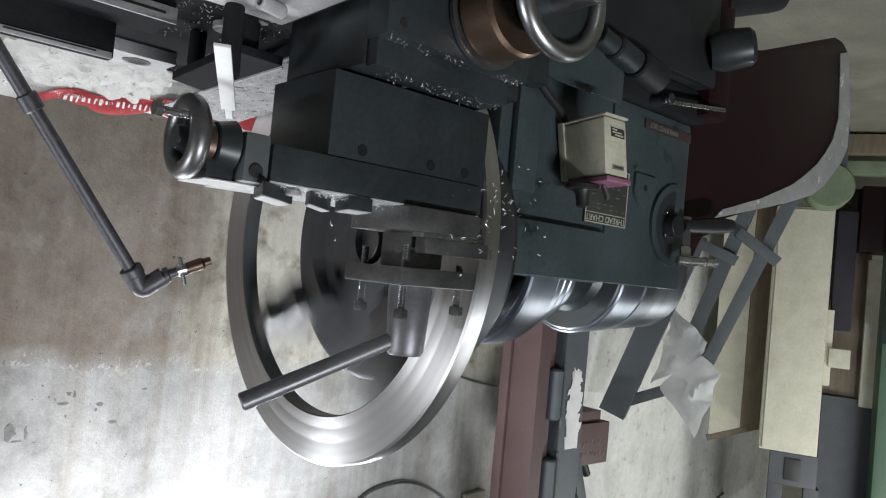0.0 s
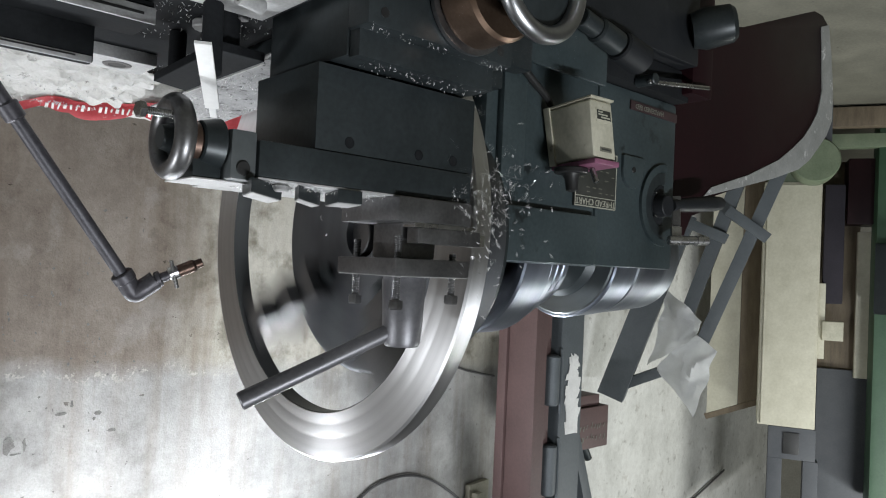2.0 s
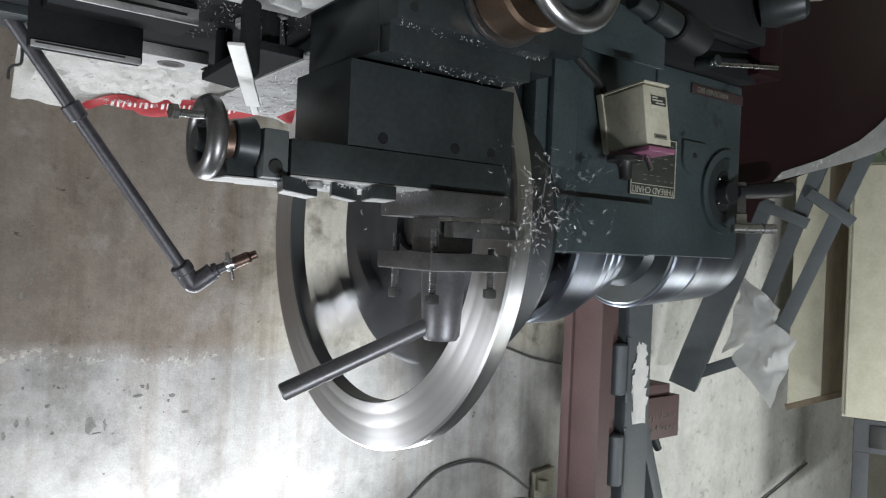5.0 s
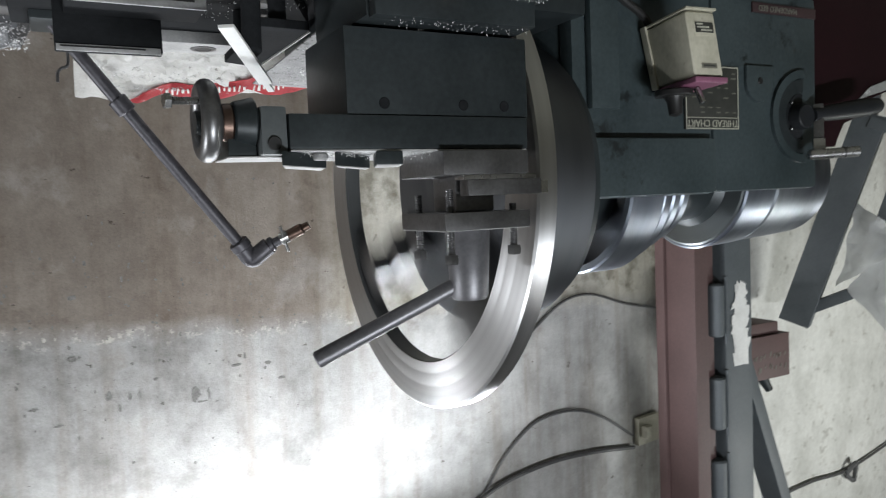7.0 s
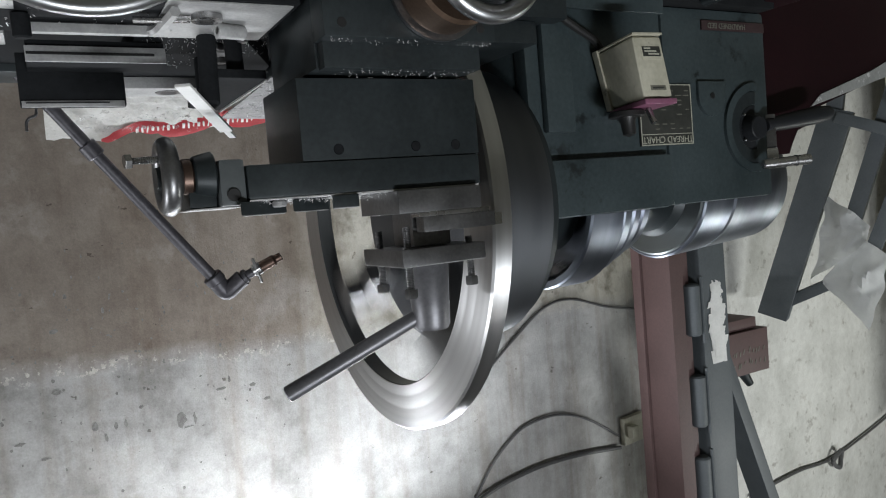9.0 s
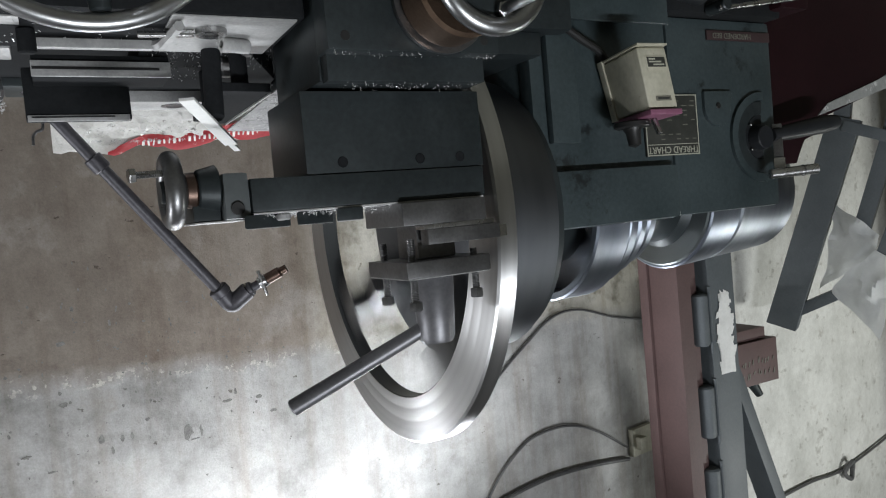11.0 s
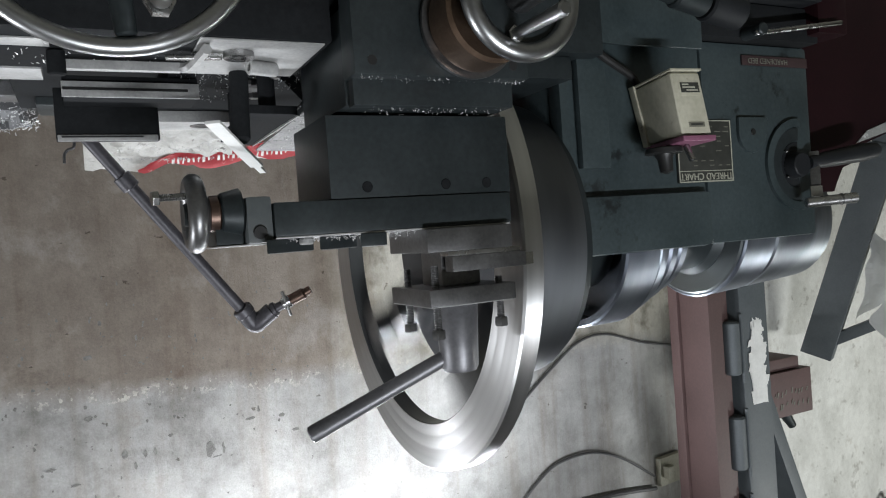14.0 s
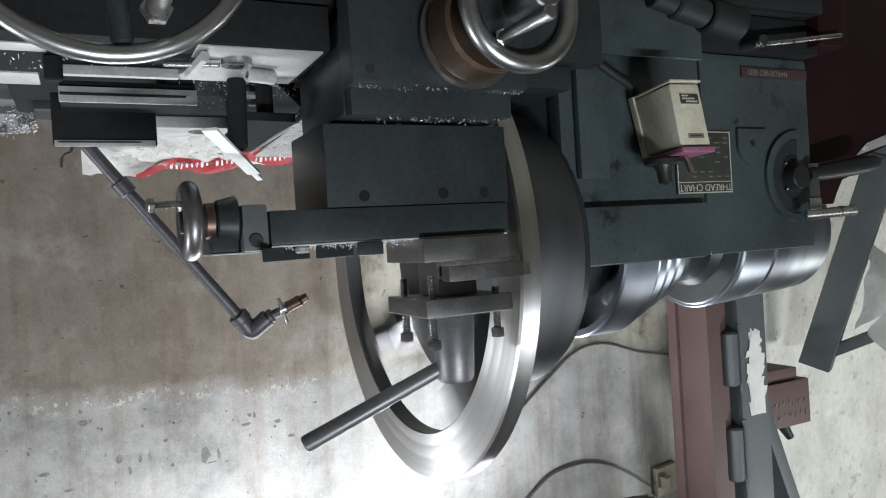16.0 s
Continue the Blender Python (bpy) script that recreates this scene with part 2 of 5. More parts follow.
SLEEVE = turned_metal("dulled_steel", (0.3, 0.325, 0.35), 0.42, 0.4, 0.6, 0.6)
FLANGE = turned_metal("oily_flange_steel", (0.2, 0.22, 0.225), 0.34, 0.3, 0.2)
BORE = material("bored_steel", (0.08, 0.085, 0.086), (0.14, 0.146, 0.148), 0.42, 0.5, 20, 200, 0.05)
OIL_SHADE_BLACK = material("oil_and_shade_black_steel", (0.0085, 0.0093, 0.0102), (0.019, 0.0205, 0.0222), 0.75, 0, 12, 160, 0.05, (0.036, 0.036, 0.039), 0.7, spec=0.08)
SPECKLED = material("sheet_under_swarf", (0.16, 0.16, 0.16), (0.34, 0.34, 0.34), 0.5, 0.2, 30, 220, 0.3, (0.012, 0.012, 0.012), 0.56)
CASTING = material("rough_black_casting", (0.035, 0.036, 0.038), (0.075, 0.077, 0.08), 0.5, 0.55, 11, 160, 0.15)
LEVER = material("worn_grey_steel", (0.1, 0.1, 0.108), (0.17, 0.17, 0.18), 0.42, 0.5, 14, 180, 0.12, (0.07, 0.065, 0.065), 0.66)
CHUCK = turned_metal("blued_steel", (0.16, 0.168, 0.178), 0.5, 0.25, 0.4, 0.3)
MAROON = material("maroon_enamel", (0.008, 0.0035, 0.0047), (0.019, 0.006, 0.008), 0.4, 0, 2.5, 90, 0.03, spec=0.15)
WORN_LIT_EDGE = material("worn_and_highlight_metal", (0.3, 0.31, 0.3), (0.48, 0.49, 0.48), 0.42, 0.35, 14, 120, 0.2, (0.75, 0.76, 0.75), 0.6)
CREAM = material("cream_plastic", (0.36, 0.345, 0.265), (0.55, 0.53, 0.43), 0.5, 0, 12, 90, 0.06, (0.24, 0.21, 0.15), 0.62)
GREYDARK = material("dull_grey_enamel", (0.06, 0.068, 0.07), (0.09, 0.1, 0.102), 0.5, 0, 12, 120, 0.05)
SPALL = material("spalled_concrete", (0.1, 0.095, 0.09), (0.19, 0.185, 0.175), 0.9, 0, 40, 160, 0.4)
PINK = material("faded_magenta", (0.19, 0.065, 0.115), (0.27, 0.11, 0.175), 0.5, 0, 14, 120, 0.05, (0.1, 0.05, 0.07), 0.64)
BLACK = material("black_plastic", (0.01, 0.01, 0.01), (0.022, 0.022, 0.022), 0.45)
REDIRON = material("red_oxide_paint", (0.08, 0.048, 0.046), (0.118, 0.07, 0.067), 0.6, 0, 6, 110, 0.12, (0.06, 0.04, 0.036), 0.68)
GREYIRON = material("slate_grey_paint", (0.07, 0.082, 0.09), (0.108, 0.122, 0.131), 0.55, 0, 7, 120, 0.1, (0.17, 0.18, 0.18), 0.7)
WHITEPAINT = material("splashed_white_paint", (0.7, 0.7, 0.68), (0.84, 0.84, 0.82), 0.6, 0, 20, 90, 0.2)
PIPE = material("galvanised_pipe", (0.05, 0.048, 0.054), (0.1, 0.097, 0.108), 0.48, 0.5, 20, 160, 0.1, (0.06, 0.05, 0.045), 0.66)
BRASS = material("tarnished_brass", (0.07, 0.045, 0.035), (0.14, 0.095, 0.075), 0.42, 0.8, 30, 160, 0.15)
SACK = material("white_woven_plastic", (0.55, 0.54, 0.5), (0.82, 0.81, 0.79), 0.45, 0, 16, 220, 0.6, (0.24, 0.225, 0.2), 0.6)
SACKRED = material("red_print", (0.42, 0.03, 0.04), (0.6, 0.06, 0.07), 0.5, 0, 14, 160, 0.3, (0.62, 0.4, 0.38), 0.64)
PAPER = material("crumpled_paper", (0.78, 0.79, 0.79), (0.88, 0.89, 0.89), 0.7, 0, 9, 90, 0.1)
BOARD = material("cream_board", (0.44, 0.42, 0.33), (0.6, 0.58, 0.48), 0.6, 0, 6, 60, 0.08, (0.22, 0.18, 0.12), 0.68)
WOOD = material("brown_board", (0.1, 0.075, 0.05), (0.2, 0.16, 0.11), 0.65, 0, 5, 60, 0.1, stretch=(6, 6, 1))
MACHGREEN = material("machine_green", (0.024, 0.06, 0.032), (0.042, 0.09, 0.05), 0.45, 0, 5, 80, 0.06)
PALEGREEN = material("pale_green_enamel", (0.12, 0.16, 0.1), (0.2, 0.24, 0.16), 0.5, 0, 6, 80, 0.06)
CABLE = material("grey_cable", (0.06, 0.06, 0.062), (0.12, 0.12, 0.12), 0.5)
CHIP = material("bright_swarf", (0.6, 0.6, 0.6), (0.85, 0.85, 0.85), 0.25, 0.25, 40)
BARE_SHEEN = material("bare_and_sheen_steel", (0.26, 0.26, 0.26), (0.48, 0.48, 0.47), 0.5, 0.3, 18, 200, 0.15, (0.1, 0.09, 0.08), 0.68)
PLATE = material("etched_plate", (0.035, 0.037, 0.033), (0.06, 0.062, 0.055), 0.4, 0.2, 20)
DIMINK = material("worn_lettering", (0.11, 0.11, 0.09), (0.17, 0.17, 0.14), 0.5)
INK = material("pale_lettering", (0.34, 0.34, 0.28), (0.44, 0.44, 0.36), 0.5)
REDPLATE = material("red_plate", (0.034, 0.021, 0.022), (0.055, 0.032, 0.033), 0.5, 0, 30)
WELL = material("oily_black_and_shade_paint", (0.009, 0.0105, 0.012), (0.02, 0.0215, 0.024), 0.5, spec=0.25)
DARKCLOTH = material("dark_cloth", (0.015, 0.013, 0.02), (0.03, 0.026, 0.036), 0.9)
SLATE = material("dark_slate_paint", (0.05, 0.055, 0.065), (0.085, 0.09, 0.1), 0.6)

# ---- builders ----
ORIGIN = {}


def thing(name, at, label, category, group="", kind=""):
    ob = new(name)
    ob.empty_display_size = 0.05
    ob.location = at
    ORIGIN[ob] = Vector(at)
    return tagged(ob, label, category, group, kind)


def part(name, bm, mat, parent=None, label="", smooth=30):
    """Links a bmesh built in world places as one mesh, under a thing or a part where one is given."""
    at = ORIGIN[parent] if parent else Vector((0, 0, 0))
    bmesh.ops.recalc_face_normals(bm, faces=bm.faces)
    bmesh.ops.translate(bm, verts=bm.verts, vec=-at)
    me = bpy.data.meshes.new(name)
    for e in bm.edges:
        e.smooth = len(e.link_faces) == 2 and e.calc_face_angle(3.2) < radians(smooth)
    for f in bm.faces:
        f.smooth = True
    bm.to_mesh(me)
    bm.free()
    me.materials.append(mat)
    ob = new(name, me)
    ORIGIN[ob] = at
    if parent:
        ob.parent = parent
    if label:
        ob["label"] = label
    return ob


def box(x0, x1, y0, y1, z0, z1, bevel=0.003, bm=None):
    bm = bm or bmesh.new()
    r = bmesh.ops.create_cube(bm, size=1, matrix=Matrix.Translation(((x0 + x1) / 2, (y0 + y1) / 2, (z0 + z1) / 2)) @ Matrix.Diagonal((abs(x1 - x0), abs(y1 - y0), abs(z1 - z0), 1)))
    if bevel:
        es = list({e for v in r["verts"] for e in v.link_edges})
        bmesh.ops.bevel(bm, geom=es, offset=bevel, segments=2, affect="EDGES", profile=0.7)
    return bm


def turned(bm, m):
    bmesh.ops.transform(bm, matrix=m, verts=bm.verts)
    return bm


def obox(centre, size, rot, bevel=0.003):
    """A box of that size about centre, turned by rot (degrees about x, y, z)."""
    a, b, c = (s / 2 for s in size)
    return turned(box(-a, a, -b, b, -c, c, bevel), pose(*centre, *rot))


def beam(p, q, w, h, bevel=0.003, roll=0):
    """A square bar from p to q."""
    p, q = Vector(p), Vector(q)
    d = q - p
    m = Matrix.Translation(p) @ d.to_track_quat("Z", "Y").to_matrix().to_4x4() @ pose(0, 0, 0, 0, 0, roll)
    return turned(box(-w / 2, w / 2, -h / 2, h / 2, 0, d.length, bevel), m)


def revolve(profile, p, q, n=48, bm=None):
    """Turns a profile of (along, radius) about the line from p towards q. A closed profile starts and ends at radius 0."""
    bm = bm or bmesh.new()
    p, q = Vector(p), Vector(q)
    m = Matrix.Translation(p) @ (q - p).to_track_quat("Z", "Y").to_matrix().to_4x4()
    rings = []
    for a, r in profile:
        if r < 1e-5:
            rings.append([bm.verts.new(m @ Vector((0, 0, a)))])
        else:
            rings.append([bm.verts.new(m @ Vector((r * math.cos(2 * math.pi * k / n), r * math.sin(2 * math.pi * k / n), a))) for k in range(n)])
    for s, t in zip(rings, rings[1:]):
        for k in range(n):
            j = (k + 1) % n
            if len(s) == 1 and len(t) == 1:
                continue
            if len(s) == 1:
                bm.faces.new((s[0], t[k], t[j]))
            elif len(t) == 1:
                bm.faces.new((s[k], t[0], s[j]))
            else:
                bm.faces.new((s[k], t[k], t[j], s[j]))
    return bm


def rod(p, q, r, r2=None, n=24, bevel=0.002, bm=None):
    d = (Vector(q) - Vector(p)).length
    r2 = r if r2 is None else r2
    c = min(bevel, r * 0.4, r2 * 0.4, d * 0.3)
    return revolve([(0, 0), (0, r - c), (c, r), (d - c, r2), (d, r2 - c), (d, 0)], p, q, n, bm)


def ring(p, q, profile, n=96):
    """A closed ring: the profile's last point joins its first."""
    return revolve(list(profile) + [profile[0]], p, q, n)


def torus(p, axis, big, small, n=64, k=16):
    prof = [(small * math.sin(2 * math.pi * i / k), big + small * math.cos(2 * math.pi * i / k)) for i in range(k + 1)]
    bm = revolve(prof, p, Vector(p) + Vector(axis), n)
    bmesh.ops.remove_doubles(bm, verts=bm.verts, dist=1e-5)
    return bm


def tube(points, r, n=12, steps=6, bm=None):
    """A round tube through the points, smoothed."""
    bm = bm or bmesh.new()
    pts = [Vector(p) for p in points]
    path = []
    for i in range(len(pts) - 1):
        a, b, c, d = pts[max(i - 1, 0)], pts[i], pts[i + 1], pts[min(i + 2, len(pts) - 1)]
        for s in range(steps):
            t = s / steps
            path.append(0.5 * (2 * b + (c - a) * t + (2 * a - 5 * b + 4 * c - d) * t * t + (3 * b - a - 3 * c + d) * t ** 3))
    path.append(pts[-1])
    rings, up = [], Vector((0.13, 0.31, 0.94))
    for i, p in enumerate(path):
        d = (path[min(i + 1, len(path) - 1)] - path[max(i - 1, 0)]).normalized()
        u = d.cross(up).normalized()
        v = d.cross(u)
        rings.append([bm.verts.new(p + r * (math.cos(2 * math.pi * k / n) * u + math.sin(2 * math.pi * k / n) * v)) for k in range(n)])
    for s, t in zip(rings, rings[1:]):
        for k in range(n):
            bm.faces.new((s[k], t[k], t[(k + 1) % n], s[(k + 1) % n]))
    bm.faces.new(rings[0])
    bm.faces.new(rings[-1][::-1])
    return bm


def prism(poly, p, u, v, w, bevel=0.0):
    """A flat outline in the plane of u and v at p, given the thickness of the vector w."""
    p, u, v, w = Vector(p), Vector(u), Vector(v), Vector(w)
    bm = bmesh.new()
    a = [bm.verts.new(p + x * u + y * v) for x, y in poly]
    b = [bm.verts.new(p + x * u + y * v + w) for x, y in poly]
    bm.faces.new(a)
    bm.faces.new(b[::-1])
    for i in range(len(a)):
        j = (i + 1) % len(a)
        bm.faces.new((a[i], b[i], b[j], a[j]))
    if bevel:
        bmesh.ops.bevel(bm, geom=list(bm.edges), offset=bevel, segments=2, affect="EDGES", profile=0.7)
    return bm


def hexbolt(p, q, r, head, head_r):
    """A threaded bolt from p to q with a hexagon head beyond q."""
    p, q = Vector(p), Vector(q)
    d = (q - p).normalized()
    L = (q - p).length
    n = max(4, int(L / 0.0022))
    prof = [(0, 0), (0, r * 0.85)]
    for i in range(n):
        prof += [(L * (i + 0.25) / n, r * 0.84), (L * (i + 0.75) / n, r)]
    prof += [(L, r), (L, 0)]
    bm = revolve(prof, p, q, 14)
    return revolve([(0, 0), (0, head_r * 0.92), (head * 0.12, head_r), (head * 0.85, head_r), (head, head_r * 0.85), (head, 0)], q, q + d, 6, bm)


def lettering(name, text, m, size, mat, parent, label="", depth=0.0006):
    """Raised letters of the built-in font as a mesh part; m maps the text's plane into the world."""
    cu = bpy.data.curves.new(name, "FONT")
    cu.body, cu.size, cu.extrude, cu.align_x, cu.align_y = text, size, depth, "CENTER", "CENTER"
    tmp = new(name, cu)
    me = bpy.data.meshes.new_from_object(tmp)
    bpy.data.objects.remove(tmp)
    me.transform(Matrix.Translation(-ORIGIN[parent]) @ m)
    me.materials.clear()
    me.materials.append(mat)
    ob = new(name, me)
    ob.parent = parent
    ORIGIN[ob] = ORIGIN[parent]
    if label:
        ob["label"] = label
    return ob

# ---- the room ----
ANGLE = 8.733
ALONG, ACROSS = Vector((math.cos(radians(ANGLE)), -math.sin(radians(ANGLE)), 0)), Vector((math.sin(radians(ANGLE)), math.cos(radians(ANGLE)), 0))


def on_wall(s, z, off=0.0):
    """A place on the concrete wall: s metres along it, off metres in front."""
    return ALONG * s + ACROSS * (1.236 - off) + Vector((0, 0, z))


def wall(name, bm, mat, label):
    return tagged(part(name, bm, mat), label, "wall", kind="structure")


wall("wall_north", turned(box(-8.5, 4.2, 1.236, 1.46, -0.02, 4.0, 0), pose(0, 0, 0, 0, 0, -ANGLE)), WALL, "stained concrete wall, oily brown below a pour line")
wall("wall_west", box(-8.0, -7.8, -4.6, 2.9, -0.02, 4.0, 0), PLAIN_WALL, "dim rough plaster wall")
wall("wall_east", box(3.6, 3.8, -4.6, 1.2, -0.02, 4.0, 0), PLAIN_WALL, "dim rough plaster wall")
wall("wall_south", box(-8.0, 3.8, -4.8, -4.6, -0.02, 4.0, 0), PLAIN_WALL, "dim rough plaster wall")
tagged(part("floor", box(-8.2, 4.0, -4.8, 3.2, -0.2, 0.0, 0), FLOOR), "worn dusty concrete workshop floor", "floor", kind="structure")
tagged(part("ceiling", box(-8.2, 4.0, -4.8, 3.2, 4.0, 4.2, 0), CEILING), "sooty dark workshop ceiling", "ceiling", kind="structure")

# chips knocked out of the concrete
SPALLS = ((0.29, 1.83, 0.012, 0.017), (0.23, 1.84, 0.008, 0.012), (0.2, 1.84, 0.006, 0.012), (0.26, 1.87, 0.007, 0.012), (0.03, 1.87, 0.018, 0.03), (-0.012, 1.875, 0.006, 0.022), (0.38, 1.7, 0.014, 0.009), (-0.11, 1.8, 0.022, 0.006), (-0.14, 1.775, 0.006, 0.012), (-0.22, 1.81, 0.012, 0.007), (0.49, 1.83, 0.014, 0.004), (0.43, 1.89, 0.014, 0.003), (0.37, 1.52, 0.014, 0.007), (0.33, 1.42, 0.006, 0.01), (0.23, 1.48, 0.006, 0.012), (0.15, 1.8, 0.008, 0.006), (-0.27, 1.87, 0.014, 0.006), (0.01, 1.9, 0.02, 0.003))
srnd = random.Random(8)
for a, z, w, h in SPALLS:
    ks = [2 * math.pi * k / 9 for k in range(9)]
    poly = [(w * math.cos(k) * srnd.uniform(0.55, 1.2), h * math.sin(k) * srnd.uniform(0.55, 1.2)) for k in ks]
    part("spall", prism(poly, on_wall(a, z, 0.0012), ALONG, (0, 0, 1), ACROSS * 0.004), SPALL, bpy.data.objects["wall_north"])

bm = bmesh.new()
for k in range(190):
    a, z = srnd.uniform(-0.35, 0.75), srnd.gauss(1.62, 0.2)
    w, h, t = srnd.uniform(0.0015, 0.006), srnd.uniform(0.0015, 0.0075), srnd.uniform(0, 3)
    ps = [on_wall(a + w * math.cos(t + 2 * math.pi * j / 6) * srnd.uniform(0.5, 1.3), z + h * math.sin(t + 2 * math.pi * j / 6) * srnd.uniform(0.5, 1.3), 0.0009) for j in range(6)]
    bm.faces.new([bm.verts.new(p) for p in ps])
tagged(part("pits", bm, SPALL, bpy.data.objects["wall_north"], "small pits in the concrete"), kind="stuff")

# ---- the steel column by the wall ----
steel_column = thing("steel_column", (-1.68, 1.0, 0), "red-oxide steel column standing by the concrete wall", "column")
part("web", box(-1.797, -1.722, 0.93, 1.088, 0, 4.0, 0.004), REDIRON, steel_column)
part("flange", box(-1.81, -1.708, 1.09, 1.14, 0, 4.0, 0.004), REDIRON, steel_column)
part("lip", box(-1.862, -1.7975, 0.96, 1.0, 0, 4.0, 0.004), REDIRON, steel_column)

grey_post = thing("hinge_post", (-1.98, 1.0, 0), "slate-grey steel hinge post with a white paint splash", "post")
part("post", box(-2.065, -1.9, 0.93, 1.1, 0, 4.0, 0.02), GREYIRON, grey_post)
for k, z in enumerate((1.2, 1.68, 2.08, 2.44)):
    part("hinge_barrel", rod((-1.862, 0.95, z), (-1.862, 0.95, z + 0.225), 0.036, n=20, bevel=0.008), GREYIRON, grey_post)
    part("hinge_leaf", box(-1.899, -1.8625, 0.99, 1.02, z + 0.01, z + 0.2, 0.004), GREYIRON, grey_post)
    part("weld", rod((-1.9, 0.928, z - 0.03), (-1.9, 0.928, z + 0.26), 0.008, n=8), GREYIRON, grey_post)
bm = bmesh.new()
rnd = random.Random(5)
for k in range(110):
    z = 1.70 + 0.32 * rnd.random()
    w = 0.012 + 0.046 * min(1, (z - 1.66) / 0.14) * rnd.random() ** 1.5
    x = -1.987 + 0.022 * rnd.uniform(-1, 1)
    prof = [(x - w * rnd.uniform(0.6, 1), z - rnd.uniform(0.01, 0.03)), (x + w * rnd.uniform(0.4, 1), z - rnd.uniform(0.0, 0.03)), (x + w * rnd.uniform(0.5, 1), z + rnd.uniform(0.01, 0.04)), (x - w * rnd.uniform(0.3, 1), z + rnd.uniform(0.0, 0.04))]
    bm.faces.new([bm.verts.new((a, 0.9285 - 0.00004 * k, c)) for a, c in prof])
tagged(part("paint_splash", bm, WHITEPAINT, grey_post, "splash of white paint"), kind="stuff")
part("latch_pad", rod((-2.085, 1.03, 1.72), (-2.085, 1.03, 2.02), 0.045, n=20), GREYIRON, grey_post)
brace = thing("brace", (-2.2, 1.02, 2.0), "dark grey steel brace rising aslant behind the post", "brace")
part("bar", beam((-2.085, 1.06, 1.98), (-2.565, 1.12, 3.1), 0.11, 0.07), GREYIRON, brace)

red_block = thing("iron_block", (-2.6, 1.25, 2.1), "rusty red iron block with chalk marks behind the post", "block")
part("block", box(-2.67, -2.35, 1.2, 1.42, 2.02, 2.24, 0.006), REDIRON, red_block)
part("cap", box(-2.61, -2.35, 1.22, 1.42, 1.96, 2.017, 0.004), REDIRON, red_block)
part("lug", rod((-2.55, 1.28, 2.24), (-2.59, 1.26, 2.32), 0.03, 0.02, n=12), BLACKED, red_block)
bm = bmesh.new()
for k in range(9):
    x, z = -2.63 + 0.028 * k, 2.1 + 0.02 * rnd.random()
    for j in range(2):
        a, c, h, w = x + 0.01 * rnd.uniform(-1, 1), z + 0.06 * j, rnd.uniform(0.015, 0.035), 0.0035
        bm.faces.new([bm.verts.new(v) for v in ((a - w, 1.1975, c), (a + w, 1.1975, c), (a + w + 0.008, 1.1975, c + h), (a - w + 0.008, 1.1975, c + h))])
tagged(part("chalk_marks", bm, DIMINK, red_block, "unreadable chalk strokes"), kind="stuff")

# ---- cables and socket on the wall ----
def cable(label, pts, r):
    c = thing("cable", tuple(pts[0]), label, "cable")
    part("cord", tube(pts, r, 8), CABLE, c)
    return c


cable("thin grey cable sagging in a loop on the wall", [on_wall(s, z, 0.012) for s, z in ((-2.35, 1.88), (-2.1, 1.83), (-1.85, 1.755), (-1.66, 1.765), (-1.48, 1.86), (-1.32, 1.96), (-1.2, 2.05), (-1.16, 2.075), (-1.12, 2.03))], 0.006)
cable("grey cable sagging from a wall socket", [on_wall(s, z, 0.015) for s, z in ((-2.12, 2.5), (-1.9, 2.36), (-1.7, 2.285), (-1.5, 2.28), (-1.38, 2.32), (-1.24, 2.42), (-1.12, 2.58), (-1.05, 2.8))], 0.006)
cable("thick grey cable run along the wall", [on_wall(s, z, 0.02) for s, z in ((-2.12, 2.56), (-1.8, 2.51), (-1.5, 2.49), (-1.2, 2.52), (-0.95, 2.62), (-0.7, 2.8))], 0.0095)
cable("rope-like cable tied across the wall", [on_wall(s, z, 0.02) for s, z in ((-3.3, 3.2), (-3.9, 3.22), (-4.4, 3.27), (-5.2, 3.22), (-6.2, 3.1))], 0.009)
cable_tie = thing("cable_tie", tuple(on_wall(-4.45, 3.27, 0.02)), "knotted cable tie hanging on the wall cable", "tie")
part("knot", tube([on_wall(-4.5, 3.3, 0.03), on_wall(-4.44, 3.22, 0.06), on_wall(-4.36, 3.28, 0.04), on_wall(-4.43, 3.34, 0.05), on_wall(-4.5, 3.26, 0.03)], 0.016, 8), CABLE, cable_tie)
wall_socket = thing("wall_socket", tuple(on_wall(-2.16, 2.48, 0.02)), "dirty cream wall socket behind the column", "socket")
part("plate", turned(box(-2.32, -2.15, 1.206, 1.236, 2.42, 2.56, 0.005), pose(0, 0, 0, 0, 0, -ANGLE)), CREAM, wall_socket)
part("plug", turned(box(-2.22, -2.17, 1.17, 1.206, 2.46, 2.52, 0.006), pose(0, 0, 0, 0, 0, -ANGLE)), CREAM, wall_socket)

# ---- the far corner: boards, cupboard, frame and machines ----
FAR, SIDE, AWAY = Vector((-4.688, 1.482, 0)), Vector((0.436, 0.9, 0)), Vector((-0.9, 0.436, 0))


def far(u, z, back=0.0):
    """A place on the upright plane six metres off: u along it, back metres behind it."""
    return FAR + SIDE * u + AWAY * back + Vector((0, 0, z))


def slab(u0, u1, z0, z1, back, thick, bevel=0.006):
    return turned(box(u0, u1, back, back + thick, z0, z1, bevel), Matrix(((SIDE.x, AWAY.x, 0, FAR.x), (SIDE.y, AWAY.y, 0, FAR.y), (0, 0, 1, 0), (0, 0, 0, 1))))


